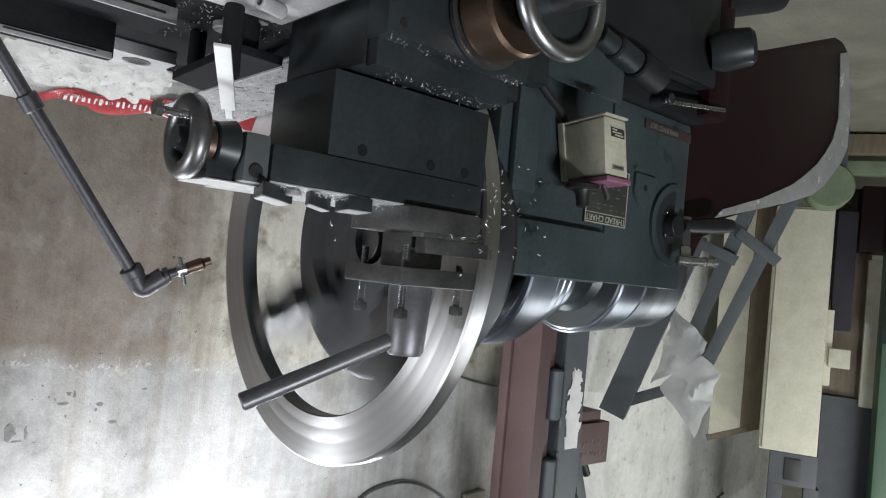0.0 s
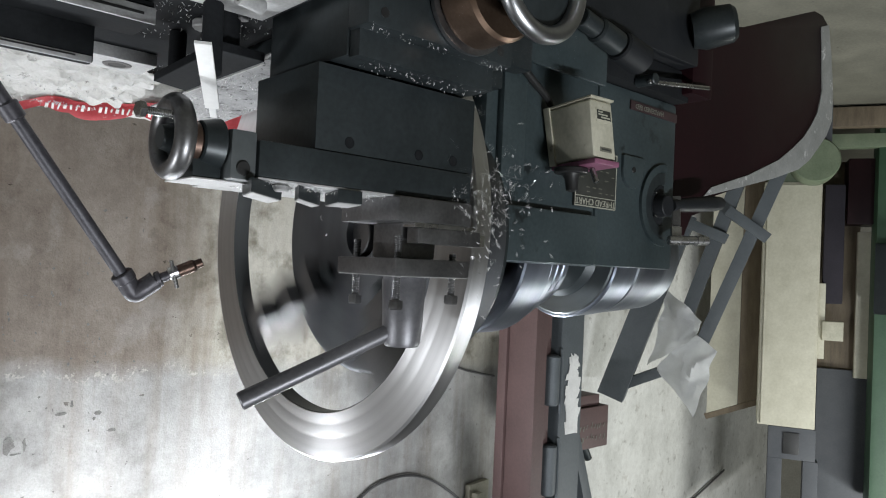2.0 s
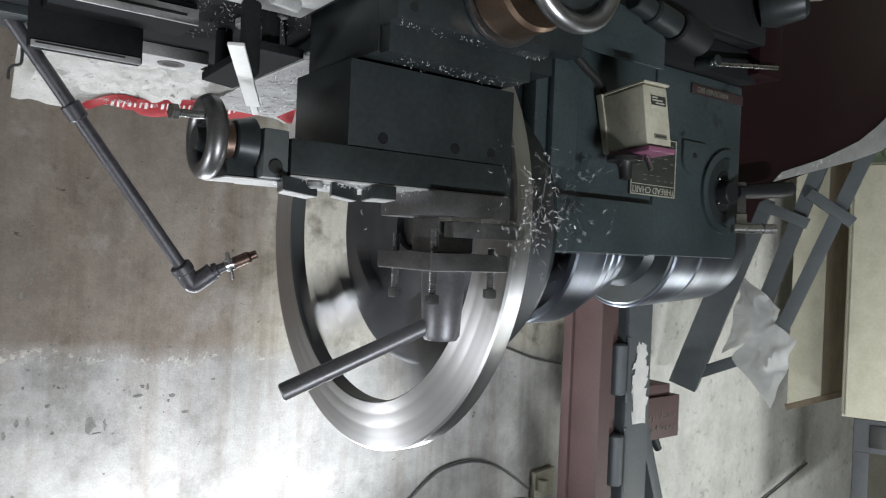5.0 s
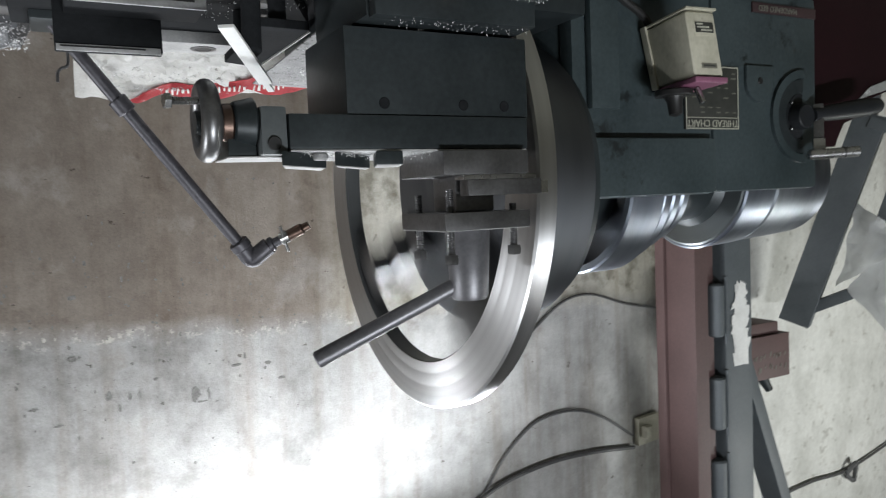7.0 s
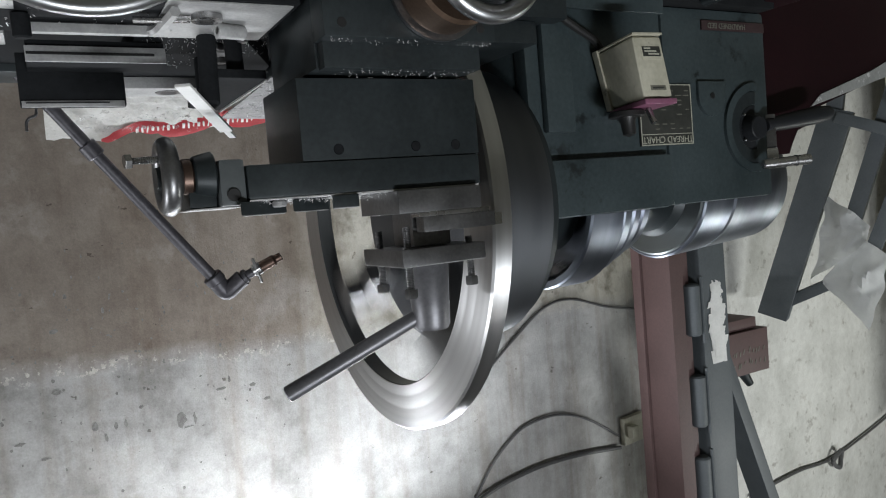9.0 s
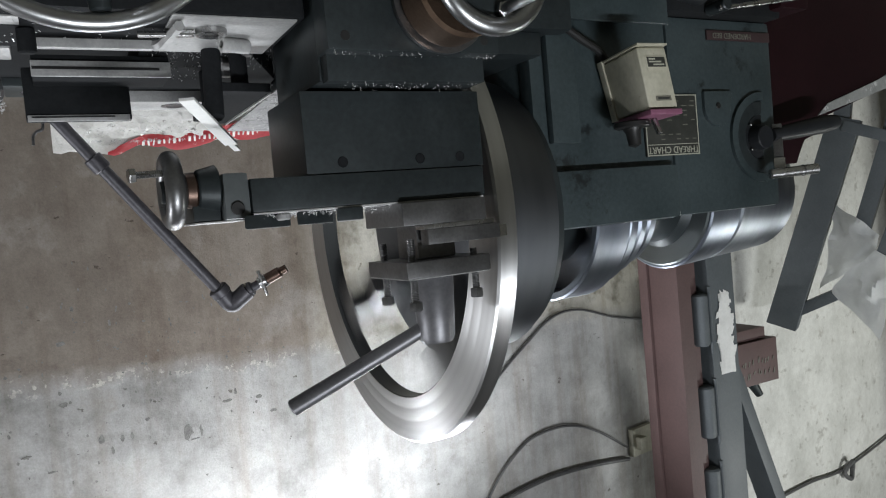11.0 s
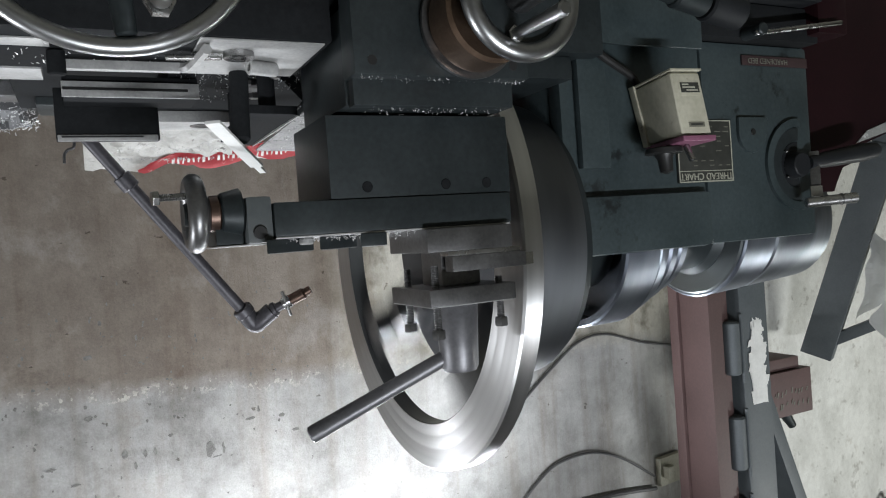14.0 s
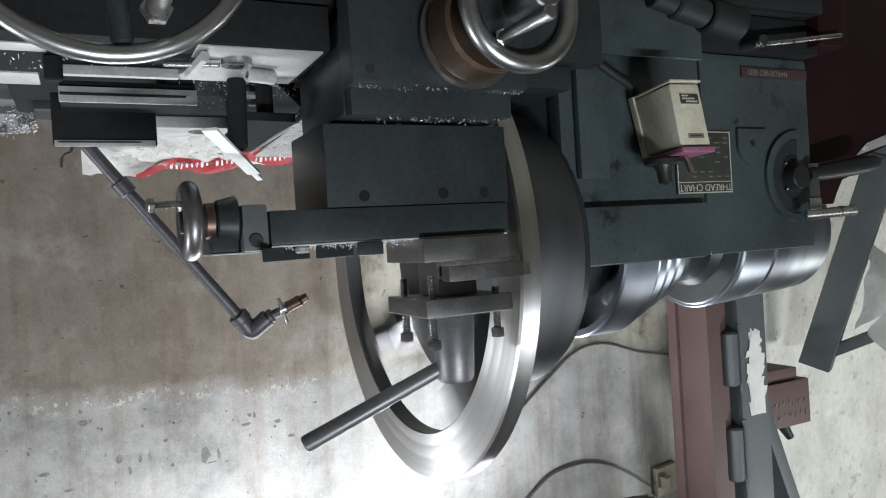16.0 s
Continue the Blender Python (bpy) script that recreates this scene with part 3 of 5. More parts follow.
cupboard = thing("cupboard", tuple(far(-0.37, 0)), "tall narrow cream cupboard with scuffed paint", "cupboard")
part("body", slab(-0.57, -0.18, 0.55, 2.38, 0.02, 0.3), BOARD, cupboard)
part("door", slab(-0.555, -0.2, 0.57, 2.37, -0.002, 0.02), BOARD, cupboard)
part("plinth", slab(-0.5, -0.2, 0.0, 0.55, 0.04, 0.25), PALEGREEN, cupboard)
bracket = thing("arched_bracket", tuple(far(-0.42, 2.38)), "slate-grey arched steel bracket standing on the cupboard", "bracket")
part("crosshead", slab(-0.58, -0.26, 2.385, 2.62, 0.03, 0.12), SLATE, bracket)
part("leg", slab(-0.36, -0.26, 2.62, 3.3, 0.03, 0.12), SLATE, bracket)
part("leg", slab(-0.6, -0.5, 2.62, 3.3, 0.03, 0.12), SLATE, bracket)
part("slot", slab(-0.47, -0.36, 2.42, 2.58, 0.02, 0.02), BLACK, bracket)
wall_board = thing("leaning_board", tuple(far(0.02, 0)), "cream painted board with a dark lower rail", "board")
part("panel", prism([(-0.04, 0.1), (0.19, 0.1), (0.19, 2.395), (-0.04, 2.3)], far(0, 0, 0.32), SIDE, (0, 0, 1), AWAY * 0.04, 0.004), BOARD, wall_board)
part("side_rail", prism([(-0.245, 0.1), (-0.042, 0.1), (-0.042, 2.3), (-0.245, 2.215)], far(0, 0, 0.33), SIDE, (0, 0, 1), AWAY * 0.05, 0.004), WOOD, wall_board)
part("top_rail", beam(far(0.2, 2.425, 0.345), far(-0.245, 2.24, 0.345), 0.05, 0.045), WOOD, wall_board)
fuse_box = thing("isolator_switch", tuple(far(-0.66, 1.65)), "white isolator switch on the side of the cupboard", "switch")
part("housing", slab(-0.74, -0.6, 1.58, 1.72, 0.05, 0.1), CREAM, fuse_box)
part("mount", slab(-0.62, -0.575, 1.3, 1.86, 0.08, 0.06), BOARD, fuse_box)
hanging = thing("hanging_cloth", tuple(far(-0.66, 0.7)), "dark cloth hanging beside the cupboard", "cloth")
part("cloth", slab(-0.74, -0.6, 0.55, 1.45, 0.14, 0.06, 0.025), DARKCLOTH, hanging)
brown_door = thing("brown_panel", tuple(far(-0.8, 0)), "brown wooden panel in the dim corner", "panel")
part("panel", slab(-0.87, -0.6, 0.35, 1.95, 0.35, 0.06), WOOD, brown_door)
part("post", slab(-0.98, -0.6, 1.95, 3.4, 0.3, 0.1), SLATE, brown_door)
cream_door = thing("cream_panel", tuple(far(-0.92, 0)), "cream panel behind a green machine", "panel")
part("panel", slab(-1.1, -0.84, 0.9, 2.0, 0.25, 0.05), BOARD, cream_door)
green_machine = thing("green_machine", tuple(far(-1.05, 0)), "green enamelled machine tool in the corner", "machine")
part("column", slab(-1.4, -0.92, 0.0, 2.9, 0.0, 0.24, 0.04), MACHGREEN, green_machine)
part("head", slab(-1.35, -0.9, 1.0, 1.5, -0.12, 0.0, 0.05), BLACKED, green_machine)
drum = thing("oil_drum", tuple(far(-0.5, 0)), "pale green round drum by the cupboard", "drum")
part("shell", revolve([(0, 0), (0, 0.15), (0.02, 0.16), (0.24, 0.16), (0.26, 0.15), (0.26, 0)], far(-0.5, 0.42, -0.24), far(-0.5, 0.42, 0.1), 40), PALEGREEN, drum)
part("stand", slab(-0.6, -0.4, 0.0, 0.3, -0.2, 0.16), SLATE, drum)
bench = thing("low_bench", tuple(far(-0.95, 0)), "low green steel bench rail near the floor", "bench")
part("rail", slab(-1.6, -0.58, 0.2, 0.3, -0.02, 0.1), PALEGREEN, bench)
part("board", slab(-1.6, -0.5, 0.02, 0.16, -0.1, 0.12), WOOD, bench)
red_cabinet = thing("red_cabinet", tuple(far(-1.1, 0)), "dim maroon cabinet behind the bench", "cabinet")
part("body", slab(-1.5, -0.75, 0.36, 0.85, 0.12, 0.3), MAROON, red_cabinet)

NEAR = Vector((0.711, -1.134, 0)) + AWAY * 4.6


def mid(u, z, back=0.0):
    return NEAR + SIDE * u + AWAY * back + Vector((0, 0, z))


angle_frame = thing("angle_frame", tuple(mid(0.2, 0.0)), "slate-grey steel channel frame leaning in the aisle", "frame")
part("rail", beam(mid(0.7, 2.06), mid(0.31, 0.92), 0.16, 0.1, roll=90), GREYIRON, angle_frame)
part("rail", beam(mid(0.3, 1.62, 0.06), mid(-0.03, 0.6, 0.06), 0.13, 0.08), GREYIRON, angle_frame)
part("rail", beam(mid(0.19, 1.72, 0.02), mid(-0.3, 0.45, 0.02), 0.12, 0.075), GREYIRON, angle_frame)
part("end_plate", beam(mid(0.73, 2.03, 0.03), mid(0.36, 1.86, 0.03), 0.1, 0.06), GREYIRON, angle_frame)
part("crossbar", beam(mid(0.32, 0.96, -0.03), mid(0.06, 1.07, -0.03), 0.07, 0.06), GREYIRON, angle_frame)
part("crossbar", beam(mid(0.06, 0.9, -0.03), mid(-0.16, 1.06, -0.03), 0.09, 0.06), GREYIRON, angle_frame)
part("foot", beam(mid(0.33, 0.93, 0.02), mid(0.2, 0.0, 0.02), 0.09, 0.08), GREYIRON, angle_frame)
part("foot", beam(mid(-0.3, 0.46, 0.02), mid(-0.36, 0.0, 0.02), 0.075, 0.075), GREYIRON, angle_frame)


def crumpled(corners, n, seed, depth):
    """A sheet between four corners, crumpled, with thickness."""
    bm = bmesh.new()
    a, b, c, d = (Vector(v) for v in corners)
    grid = [[None] * (n + 1) for _ in range(n + 1)]
    for i in range(n + 1):
        for j in range(n + 1):
            s, t = i / n, j / n
            p = a.lerp(b, s).lerp(d.lerp(c, s), t)
            q = noise.noise(p * 7 + Vector((seed, 0, 0))) + 0.5 * abs(noise.noise(p * 15 + Vector((0, seed, 0))))
            grid[i][j] = bm.verts.new(p + AWAY * depth * q + SIDE * depth * 0.4 * noise.noise(p * 9))
    fs = [bm.faces.new((grid[i][j], grid[i + 1][j], grid[i + 1][j + 1], grid[i][j + 1])) for i in range(n) for j in range(n)]
    bmesh.ops.solidify(bm, geom=fs, thickness=0.002)
    return bm


paper = thing("paper_sheet", tuple(mid(0.25, 1.7, -0.08)), "crumpled white paper hung over the grey frame", "paper")
part("sheet", crumpled([mid(0.42, 1.87, -0.06), mid(0.2, 2.11, -0.1), mid(0.09, 1.72, -0.1), mid(0.27, 1.6, -0.08)], 16, 3, 0.07), PAPER, paper)
part("fold", crumpled([mid(0.46, 1.84, -0.09), mid(0.24, 1.68, -0.12), mid(0.17, 1.56, -0.06), mid(0.4, 1.36, -0.03)], 16, 9, 0.09), PAPER, paper)

# ---- the lathe: bed, headstock front, guard ----
lathe = thing("lathe", (-0.2, 0.0, 0.0), "old grey-green engine lathe, dusty and oily", "lathe")
part("pedestal", box(-0.96, -0.32, -0.14, 0.3, 0.0, 0.872, 0.012), GREEN, lathe)
part("bed", box(-0.32, 2.4, -0.22, 0.17, 0.55, 0.93, 0.008), BLACKED, lathe)
# added dark block: closes the gap behind the ring, which lies in shadow
part("bed_gap_fill", box(-0.262, -0.05, -0.2, 0.16, 0.9305, 0.972, 0.006), BLACKED, lathe)
part("bed_way", box(-0.04, 2.4, -0.215, -0.17, 0.93, 0.955, 0.003), DARKSTEEL, lathe)
part("bed_way", box(-0.04, 2.4, 0.11, 0.165, 0.93, 0.955, 0.003), DARKSTEEL, lathe)
part("foot", box(1.7, 2.3, -0.22, 0.2, 0.0, 0.55, 0.02), GREEN, lathe)
part("chip_tray", box(-0.3, 2.4, 0.17, 0.56, 0.78, 0.81, 0.004), BLACKED, lathe)
part("front_housing", box(-0.605, -0.256, -0.165, -0.128, 0.875, 1.292, 0.008), GREEN, lathe)
part("gearbox", box(-0.93, -0.6065, -0.168, -0.122, 0.875, 1.289, 0.012), GREEN, lathe)
# rail and feed box are coloured near-black for the shadow under the headstock
part("lower_rail", box(-0.93, -0.3, -0.2, -0.135, 0.8, 0.874, 0.008), OIL_SHADE_BLACK, lathe)
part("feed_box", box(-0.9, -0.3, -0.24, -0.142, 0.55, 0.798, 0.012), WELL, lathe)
part("pillar", box(-0.352, -0.285, -0.183, -0.1655, 0.878, 1.13, 0.008), GREEN, lathe, "cast upright of the headstock")
part("shoulder", box(-0.599, -0.26, -0.184, -0.155, 1.18, 1.2905, 0.014), GREEN, lathe, "rounded cast shoulder of the headstock")
# the light caught on the housing's corner, painted as a pale strip
part("seam_highlight", box(-0.6045, -0.5995, -0.1745, -0.1655, 1.2, 1.288, 0.0015), WORN_LIT_EDGE, lathe, "corner highlight laid on as a pale strip")
chart = part("chart_plate", box(-0.6765, -0.5265, -0.1715, -0.1665, 1.037, 1.163, 0.001), PLATE, lathe, "etched thread chart plate")
for a, b, c, d in ((-0.676, -0.527, 1.160, 1.1625), (-0.676, -0.527, 1.0375, 1.0395), (-0.676, -0.6735, 1.0395, 1.16), (-0.5295, -0.527, 1.0395, 1.16)):
    part("border", box(a, b, -0.1722, -0.1716, c, d, 0), INK, chart)
part("title_line", box(-0.6735, -0.5295, -0.1722, -0.1716, 1.139, 1.1405, 0), INK, chart)
lettering("chart_title", "THREAD CHART", Matrix.Translation((-0.6015, -0.172, 1.1505)) @ pose(0, 0, 0, 90, 0, 0), 0.0195, INK, chart)
for r in range(9):
    for k in range(6):
        if rnd.random() < 0.55:
            x, z = -0.6685 + 0.0225 * k, 1.128 - 0.0098 * r
            part("chart_bar", box(x, x + rnd.uniform(0.009, 0.017), -0.1719, -0.1716, z, z + 0.0022, 0), DIMINK, chart)
name_plate = part("name_plate", box(-0.924, -0.722, -0.1725, -0.1685, 0.9, 0.921, 0.001), REDPLATE, lathe, "small dull red plate with worn lettering")
lettering("plate_lettering", "HARDENED BED", Matrix.Translation((-0.8, -0.173, 0.9105)) @ pose(0, 0, 0, 90, 0, 0), 0.0165, DIMINK, name_plate)
half = lambda r0, r1: [(-0.876 + r1 * math.cos(radians(a)), 1.133 + r1 * math.sin(radians(a))) for a in range(-96, 97, 8)] + [(-0.876 + r0 * math.cos(radians(a)), 1.133 + r0 * math.sin(radians(a))) for a in range(96, -97, -8)]
dial = part("selector_dial", prism(half(0.082, 0.1), (0, -0.176, 0), (1, 0, 0), (0, 0, 1), (0, 0.01, 0), 0.003), GREEN, lathe, "raised half-round rim of the selector")
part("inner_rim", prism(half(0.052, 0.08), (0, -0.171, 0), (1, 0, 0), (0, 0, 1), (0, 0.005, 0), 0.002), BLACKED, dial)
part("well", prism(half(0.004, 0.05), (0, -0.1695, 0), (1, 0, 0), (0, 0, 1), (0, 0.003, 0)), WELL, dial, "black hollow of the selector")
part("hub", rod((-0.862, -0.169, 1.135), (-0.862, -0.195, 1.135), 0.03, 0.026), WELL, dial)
part("rim_pin", rod((-0.838, -0.168, 1.16), (-0.838, -0.178, 1.16), 0.003, n=8), STEEL, dial)
part("rim_pin", rod((-0.838, -0.168, 1.105), (-0.838, -0.178, 1.105), 0.003, n=8), STEEL, dial)
part("arm", beam((-0.905, -0.19, 1.108), (-0.892, -0.2, 1.182), 0.02, 0.012), DARKSTEEL, dial)
part("arm_end", beam((-0.891, -0.2, 1.184), (-0.888, -0.203, 1.208), 0.024, 0.016), STEEL, dial)
grip = part("grip", rod((-0.85, -0.205, 1.219), (-0.945, -0.255, 1.215), 0.0105, 0.0115), STEEL, dial, "worn bright lever grip")
part("grip_groove", ring((-0.915, -0.239, 1.2162), (-0.945, -0.255, 1.215), [(0, 0.008), (0, 0.0124), (0.003, 0.0124), (0.003, 0.008)], 24), DARKSTEEL, grip)
part("grip_bore", rod((-0.9452, -0.2551, 1.215), (-0.9462, -0.2556, 1.215), 0.0055, n=16), BLACK, grip)
tab = [(-0.737 + 0.04 * math.cos(radians(a)), 1.066 + 0.04 * math.sin(radians(a))) for a in range(0, 181, 12)] + [(-0.785, 1.031), (-0.697, 1.031)]
part("boss", prism(tab, (0, -0.1765, 0), (1, 0, 0), (0, 0, 1), (0, 0.009, 0), 0.003), GREEN, lathe, "rounded cast boss")
part("boss_screw", rod((-0.737, -0.1762, 1.062), (-0.737, -0.178, 1.062), 0.007), BLACK, lathe)
handle = part("black_lever", revolve([(0, 0), (0, 0.014), (0.05, 0.018), (0.16, 0.021), (0.2, 0.017), (0.212, 0.009), (0.214, 0)], (-0.885, -0.19, 1.132), (-1.094, -0.213, 1.108), 24), WELL, lathe, "black lever with a rounded end")
part("feed_lever", rod((-0.685, -0.24, 0.876), (-0.95, -0.24, 0.838), 0.0055), STEEL, lathe, "thin bright steel lever")
part("lever_boss", rod((-0.7, -0.2, 0.868), (-0.7, -0.25, 0.868), 0.013), BLACKED, lathe)
part("feed_knob", revolve([(0, 0), (0, 0.04), (0.03, 0.05), (0.09, 0.045), (0.1, 0.036), (0.1, 0)], (-0.86, -0.24, 0.72), (-0.95, -0.38, 0.69), 32), BLACKED, lathe, "ribbed black knob")
part("feed_shaft", rod((-0.39, -0.274, 0.818), (-0.44, -0.274, 0.828), 0.02), BLACKED, lathe)
part("feed_sleeve", rod((-0.4405, -0.274, 0.828), (-0.515, -0.274, 0.841), 0.0255, bevel=0.005), BLACKED, lathe)
part("feed_collar", rod((-0.516, -0.274, 0.841), (-0.6, -0.274, 0.854), 0.031, 0.033, bevel=0.004), WELL, lathe)
corner = [(-0.345 + 0.06 * math.cos(radians(a)), 0.845 + 0.06 * math.sin(radians(a))) for a in range(0, 91, 10)]
part("side_cover", prism(corner + [(-0.575, 0.905), (-0.575, 0.8), (-0.285, 0.8)], (0, -0.207, 0), (1, 0, 0), (0, 0, 1), (0, 0.0065, 0), 0.002), GREEN, lathe, "green cover with a rounded corner")
part("switch_cable", tube([(-0.262, -0.204, 0.79), (-0.272, -0.205, 0.86), (-0.3, -0.2, 0.905), (-0.36, -0.19, 0.935), (-0.41, -0.182, 0.955), (-0.43, -0.178, 0.972)], 0.0075, 10), BLACK, lathe, "black cable of the switch box")
# the gear guard: a maroon plate with a pale worn band along its upper edge and rounded corner
BAND_OUT = [(-1.128, 1.084), (-1.339, 1.036), (-1.561, 0.984), (-1.744, 0.933), (-1.833, 0.89), (-1.91, 0.833), (-1.971, 0.785), (-2.017, 0.725), (-2.018, 0.624), (-1.993, 0.504), (-1.961, 0.396)]
BAND_IN = [(-1.894, 0.42), (-1.909, 0.525), (-1.921, 0.635), (-1.887, 0.718), (-1.835, 0.772), (-1.773, 0.823), (-1.69, 0.872), (-1.594, 0.921), (-1.389, 0.994), (-1.171, 1.054)]
GUARD = [(-0.894, 1.196), (-1.043, 1.196), (-1.074, 1.137), (-1.125, 1.128), (-1.15, 1.084)] + BAND_OUT[1:] + [(-1.915, 0.375), (-1.845, 0.377), (-1.335, 0.564), (-1.12, 0.62), (-0.894, 0.66)]
guard = part("gear_guard", prism(GUARD, (0, -0.137, 0), (1, 0, 0), (0, 0, 1), (0, 0.014, 0), 0.004), MAROON, lathe, "dark maroon gear guard with a rounded corner")
part("worn_band", prism(BAND_OUT + BAND_IN, (0, -0.1405, 0), (1, 0, 0), (0, 0, 1), (0, 0.003, 0), 0.0008), WORN_LIT_EDGE, guard, "band of paint worn to pale metal")
part("end_body", box(-0.99, -0.893, -0.23, 0.2, 0.0, 0.86, 0.012), MAROON, lathe)
part("foot_bar", tube([(-0.95, -0.2, 0.565), (-1.1, -0.2, 0.51), (-1.22, -0.2, 0.465), (-1.265, -0.2, 0.446)], 0.035, 14), WELL, lathe, "black round-ended bar")
part("headstock_end", box(-0.34, -0.258, -0.127, 0.22, 0.5, 1.085, 0.01), GREEN, lathe)

# ---- small switch box on the headstock ----
switch_box = thing("switch_box", (-0.43, -0.24, 1.03), "grimy cream switch box with a magenta lid, fixed to the lathe", "switch")
FRONT = [(-0.388, -0.306, 0.978), (-0.457, -0.306, 0.976), (-0.48, -0.306, 1.086), (-0.408, -0.306, 1.087)]
BACK = [(-0.416, -0.17, 0.984), (-0.486, -0.17, 0.984), (-0.508, -0.17, 1.088), (-0.444, -0.17, 1.088)]


def hexa(a, b, bevel):
    """A solid between two four-cornered faces."""
    bm = bmesh.new()
    p, q = [bm.verts.new(v) for v in a], [bm.verts.new(v) for v in b]
    bm.faces.new(p)
    bm.faces.new(q[::-1])
    for i in range(4):
        bm.faces.new((p[i], p[i - 1], q[i - 1], q[i]))
    bmesh.ops.bevel(bm, geom=list(bm.edges), offset=bevel, segments=3, affect="EDGES", profile=0.6)
    return bm


def on_front(u, v, off):
    """A place on the switch box's front: u across, v along its height."""
    a, b, c, d = (Vector(p) for p in FRONT)
    return a.lerp(b, u).lerp(d.lerp(c, u), v) + Vector((0, -off, 0))


def front_tag(name, u0, u1, v0, v1, off, mat, parent):
    face = [on_front(u, v, off) for u, v in ((u0, v0), (u1, v0), (u1, v1), (u0, v1))]
    return part(name, hexa(face, [p + Vector((0, 0.0012, 0)) for p in face], 0.0002), mat, parent)


part("body", hexa(FRONT, BACK, 0.007), CREAM, switch_box)
part("lid", hexa([(-0.405, -0.311, 1.0885), (-0.484, -0.311, 1.0875), (-0.484, -0.311, 1.098), (-0.405, -0.311, 1.099)], [(-0.446, -0.172, 1.0895), (-0.512, -0.172, 1.0895), (-0.512, -0.172, 1.1), (-0.446, -0.172, 1.1)], 0.003), PINK, switch_box, "faded magenta lid")
part("rim", hexa([(-0.386, -0.309, 0.9725), (-0.459, -0.309, 0.9705), (-0.459, -0.309, 0.9745), (-0.386, -0.309, 0.9765)], [(-0.414, -0.172, 0.978), (-0.488, -0.172, 0.978), (-0.488, -0.172, 0.982), (-0.414, -0.172, 0.982)], 0.001), CREAM, switch_box)
part("rear_flange", hexa([(-0.407, -0.19, 0.978), (-0.413, -0.19, 0.978), (-0.442, -0.19, 1.092), (-0.435, -0.19, 1.092)], [(-0.411, -0.172, 0.978), (-0.417, -0.172, 0.978), (-0.446, -0.172, 1.092), (-0.439, -0.172, 1.092)], 0.001), CREAM, switch_box)
tag = front_tag("rating_label", 0.2, 0.86, 0.15, 0.38, 0.0008, CREAM, switch_box)
front_tag("label_panel", 0.24, 0.86, 0.17, 0.33, 0.0012, PLATE, tag)
for k, (u0, u1) in enumerate(((0.3, 0.52), (0.3, 0.72), (0.42, 0.8))):
    front_tag("label_bar", u0, u1, 0.19 + 0.045 * k, 0.215 + 0.045 * k, 0.0016, INK, tag)
front_tag("label_strip", 0.28, 0.8, 0.8, 0.88, 0.0008, FLOOR, switch_box)
front_tag("strip_bar", 0.34, 0.74, 0.825, 0.855, 0.0012, PLATE, switch_box)
knob = part("knob", revolve([(0, 0), (0, 0.016), (0.01, 0.02), (0.022, 0.014), (0.045, 0.012), (0.05, 0.0)], (-0.43, -0.235, 1.1), (-0.43, -0.24, 1.15), 24), BLACK, switch_box)
part("gland", rod((-0.43, -0.235, 1.1005), (-0.43, -0.235, 1.112), 0.034), BLACK, switch_box)
part("stem", rod((-0.45, -0.27, 1.1), (-0.455, -0.28, 1.13), 0.006), STEEL, switch_box)

# ---- spindle and the work ----
SPIN = 810.0
spindle = thing("spindle", (-0.6, 0.04, 1.25), "lathe spindle with drum and polished stepped cone pulley", "spindle")
chuck = thing("chuck", (-0.15, 0.0, 1.25), "dark steel four-jaw chuck gripping the turned ring", "chuck")
AX = lambda x: (x, 0.04, 1.25)
AX0 = lambda x: (x, 0.0, 1.25)
part("chuck_body", ring(AX0(-0.10), AX0(-0.6), [(0, 0.05), (0, 0.255), (0.003, 0.262), (0.008, 0.266), (0.118, 0.266), (0.124, 0.258), (0.124, 0.05)], 128), CHUCK, chuck, "dark steel chuck body")
part("chuck_back", ring(AX0(-0.2242), AX0(-0.6), [(0, 0.05), (0, 0.254), (0.016, 0.252), (0.022, 0.235), (0.022, 0.05)], 96), BLACKED, chuck)
part("neck", ring(AX(-0.2465), AX(-0.6), [(0, 0.04), (0, 0.215), (0.035, 0.205), (0.055, 0.14), (0.187, 0.12), (0.187, 0.04)], 64), BLACKED, spindle)
part("drum", ring(AX(-0.395), AX(-0.7), [(0, 0.186), (0, 0.199), (0.004, 0.203), (0.086, 0.201), (0.09, 0.195), (0.09, 0.05), (0.06, 0.05), (0.055, 0.184)], 112), PULLEY, spindle, "polished steel drum, hollow on one side")
for k in range(3):
    bolt = Matrix.Translation((-0.4485, 0.04, 1.25)) @ Matrix.Rotation(radians(20 + 120 * k), 4, "X")
    part("drum_bolt", turned(hexbolt((0, 0.165, 0), (0.03, 0.165, 0), 0.008, 0.014, 0.015), bolt), STEEL, spindle)
for x, r, w in ((-0.488, 0.187, 0.042), (-0.534, 0.168, 0.04), (-0.578, 0.15, 0.04)):
    part("pulley_step", ring(AX(x), AX(-2), [(0, 0.04), (0, r - 0.018), (0.004, r - 0.006), (0.012, r), (w - 0.01, r - 0.003), (w - 0.003, r - 0.014), (w, r - 0.026), (w, 0.04)], 80), PULLEY, spindle)
part("pulley_hub", ring(AX(-0.621), AX(-2), [(0, 0.04), (0, 0.115), (0.02, 0.108), (0.11, 0.104), (0.129, 0.118), (0.129, 0.04)], 64), BLACKED, spindle)
part("flange_face", ring(AX(-0.7505), AX(-2), [(0, 0.04), (0, 0.16), (0.0034, 0.164), (0.0034, 0.04)], 80), FLANGE, spindle, "oily dark flange face")
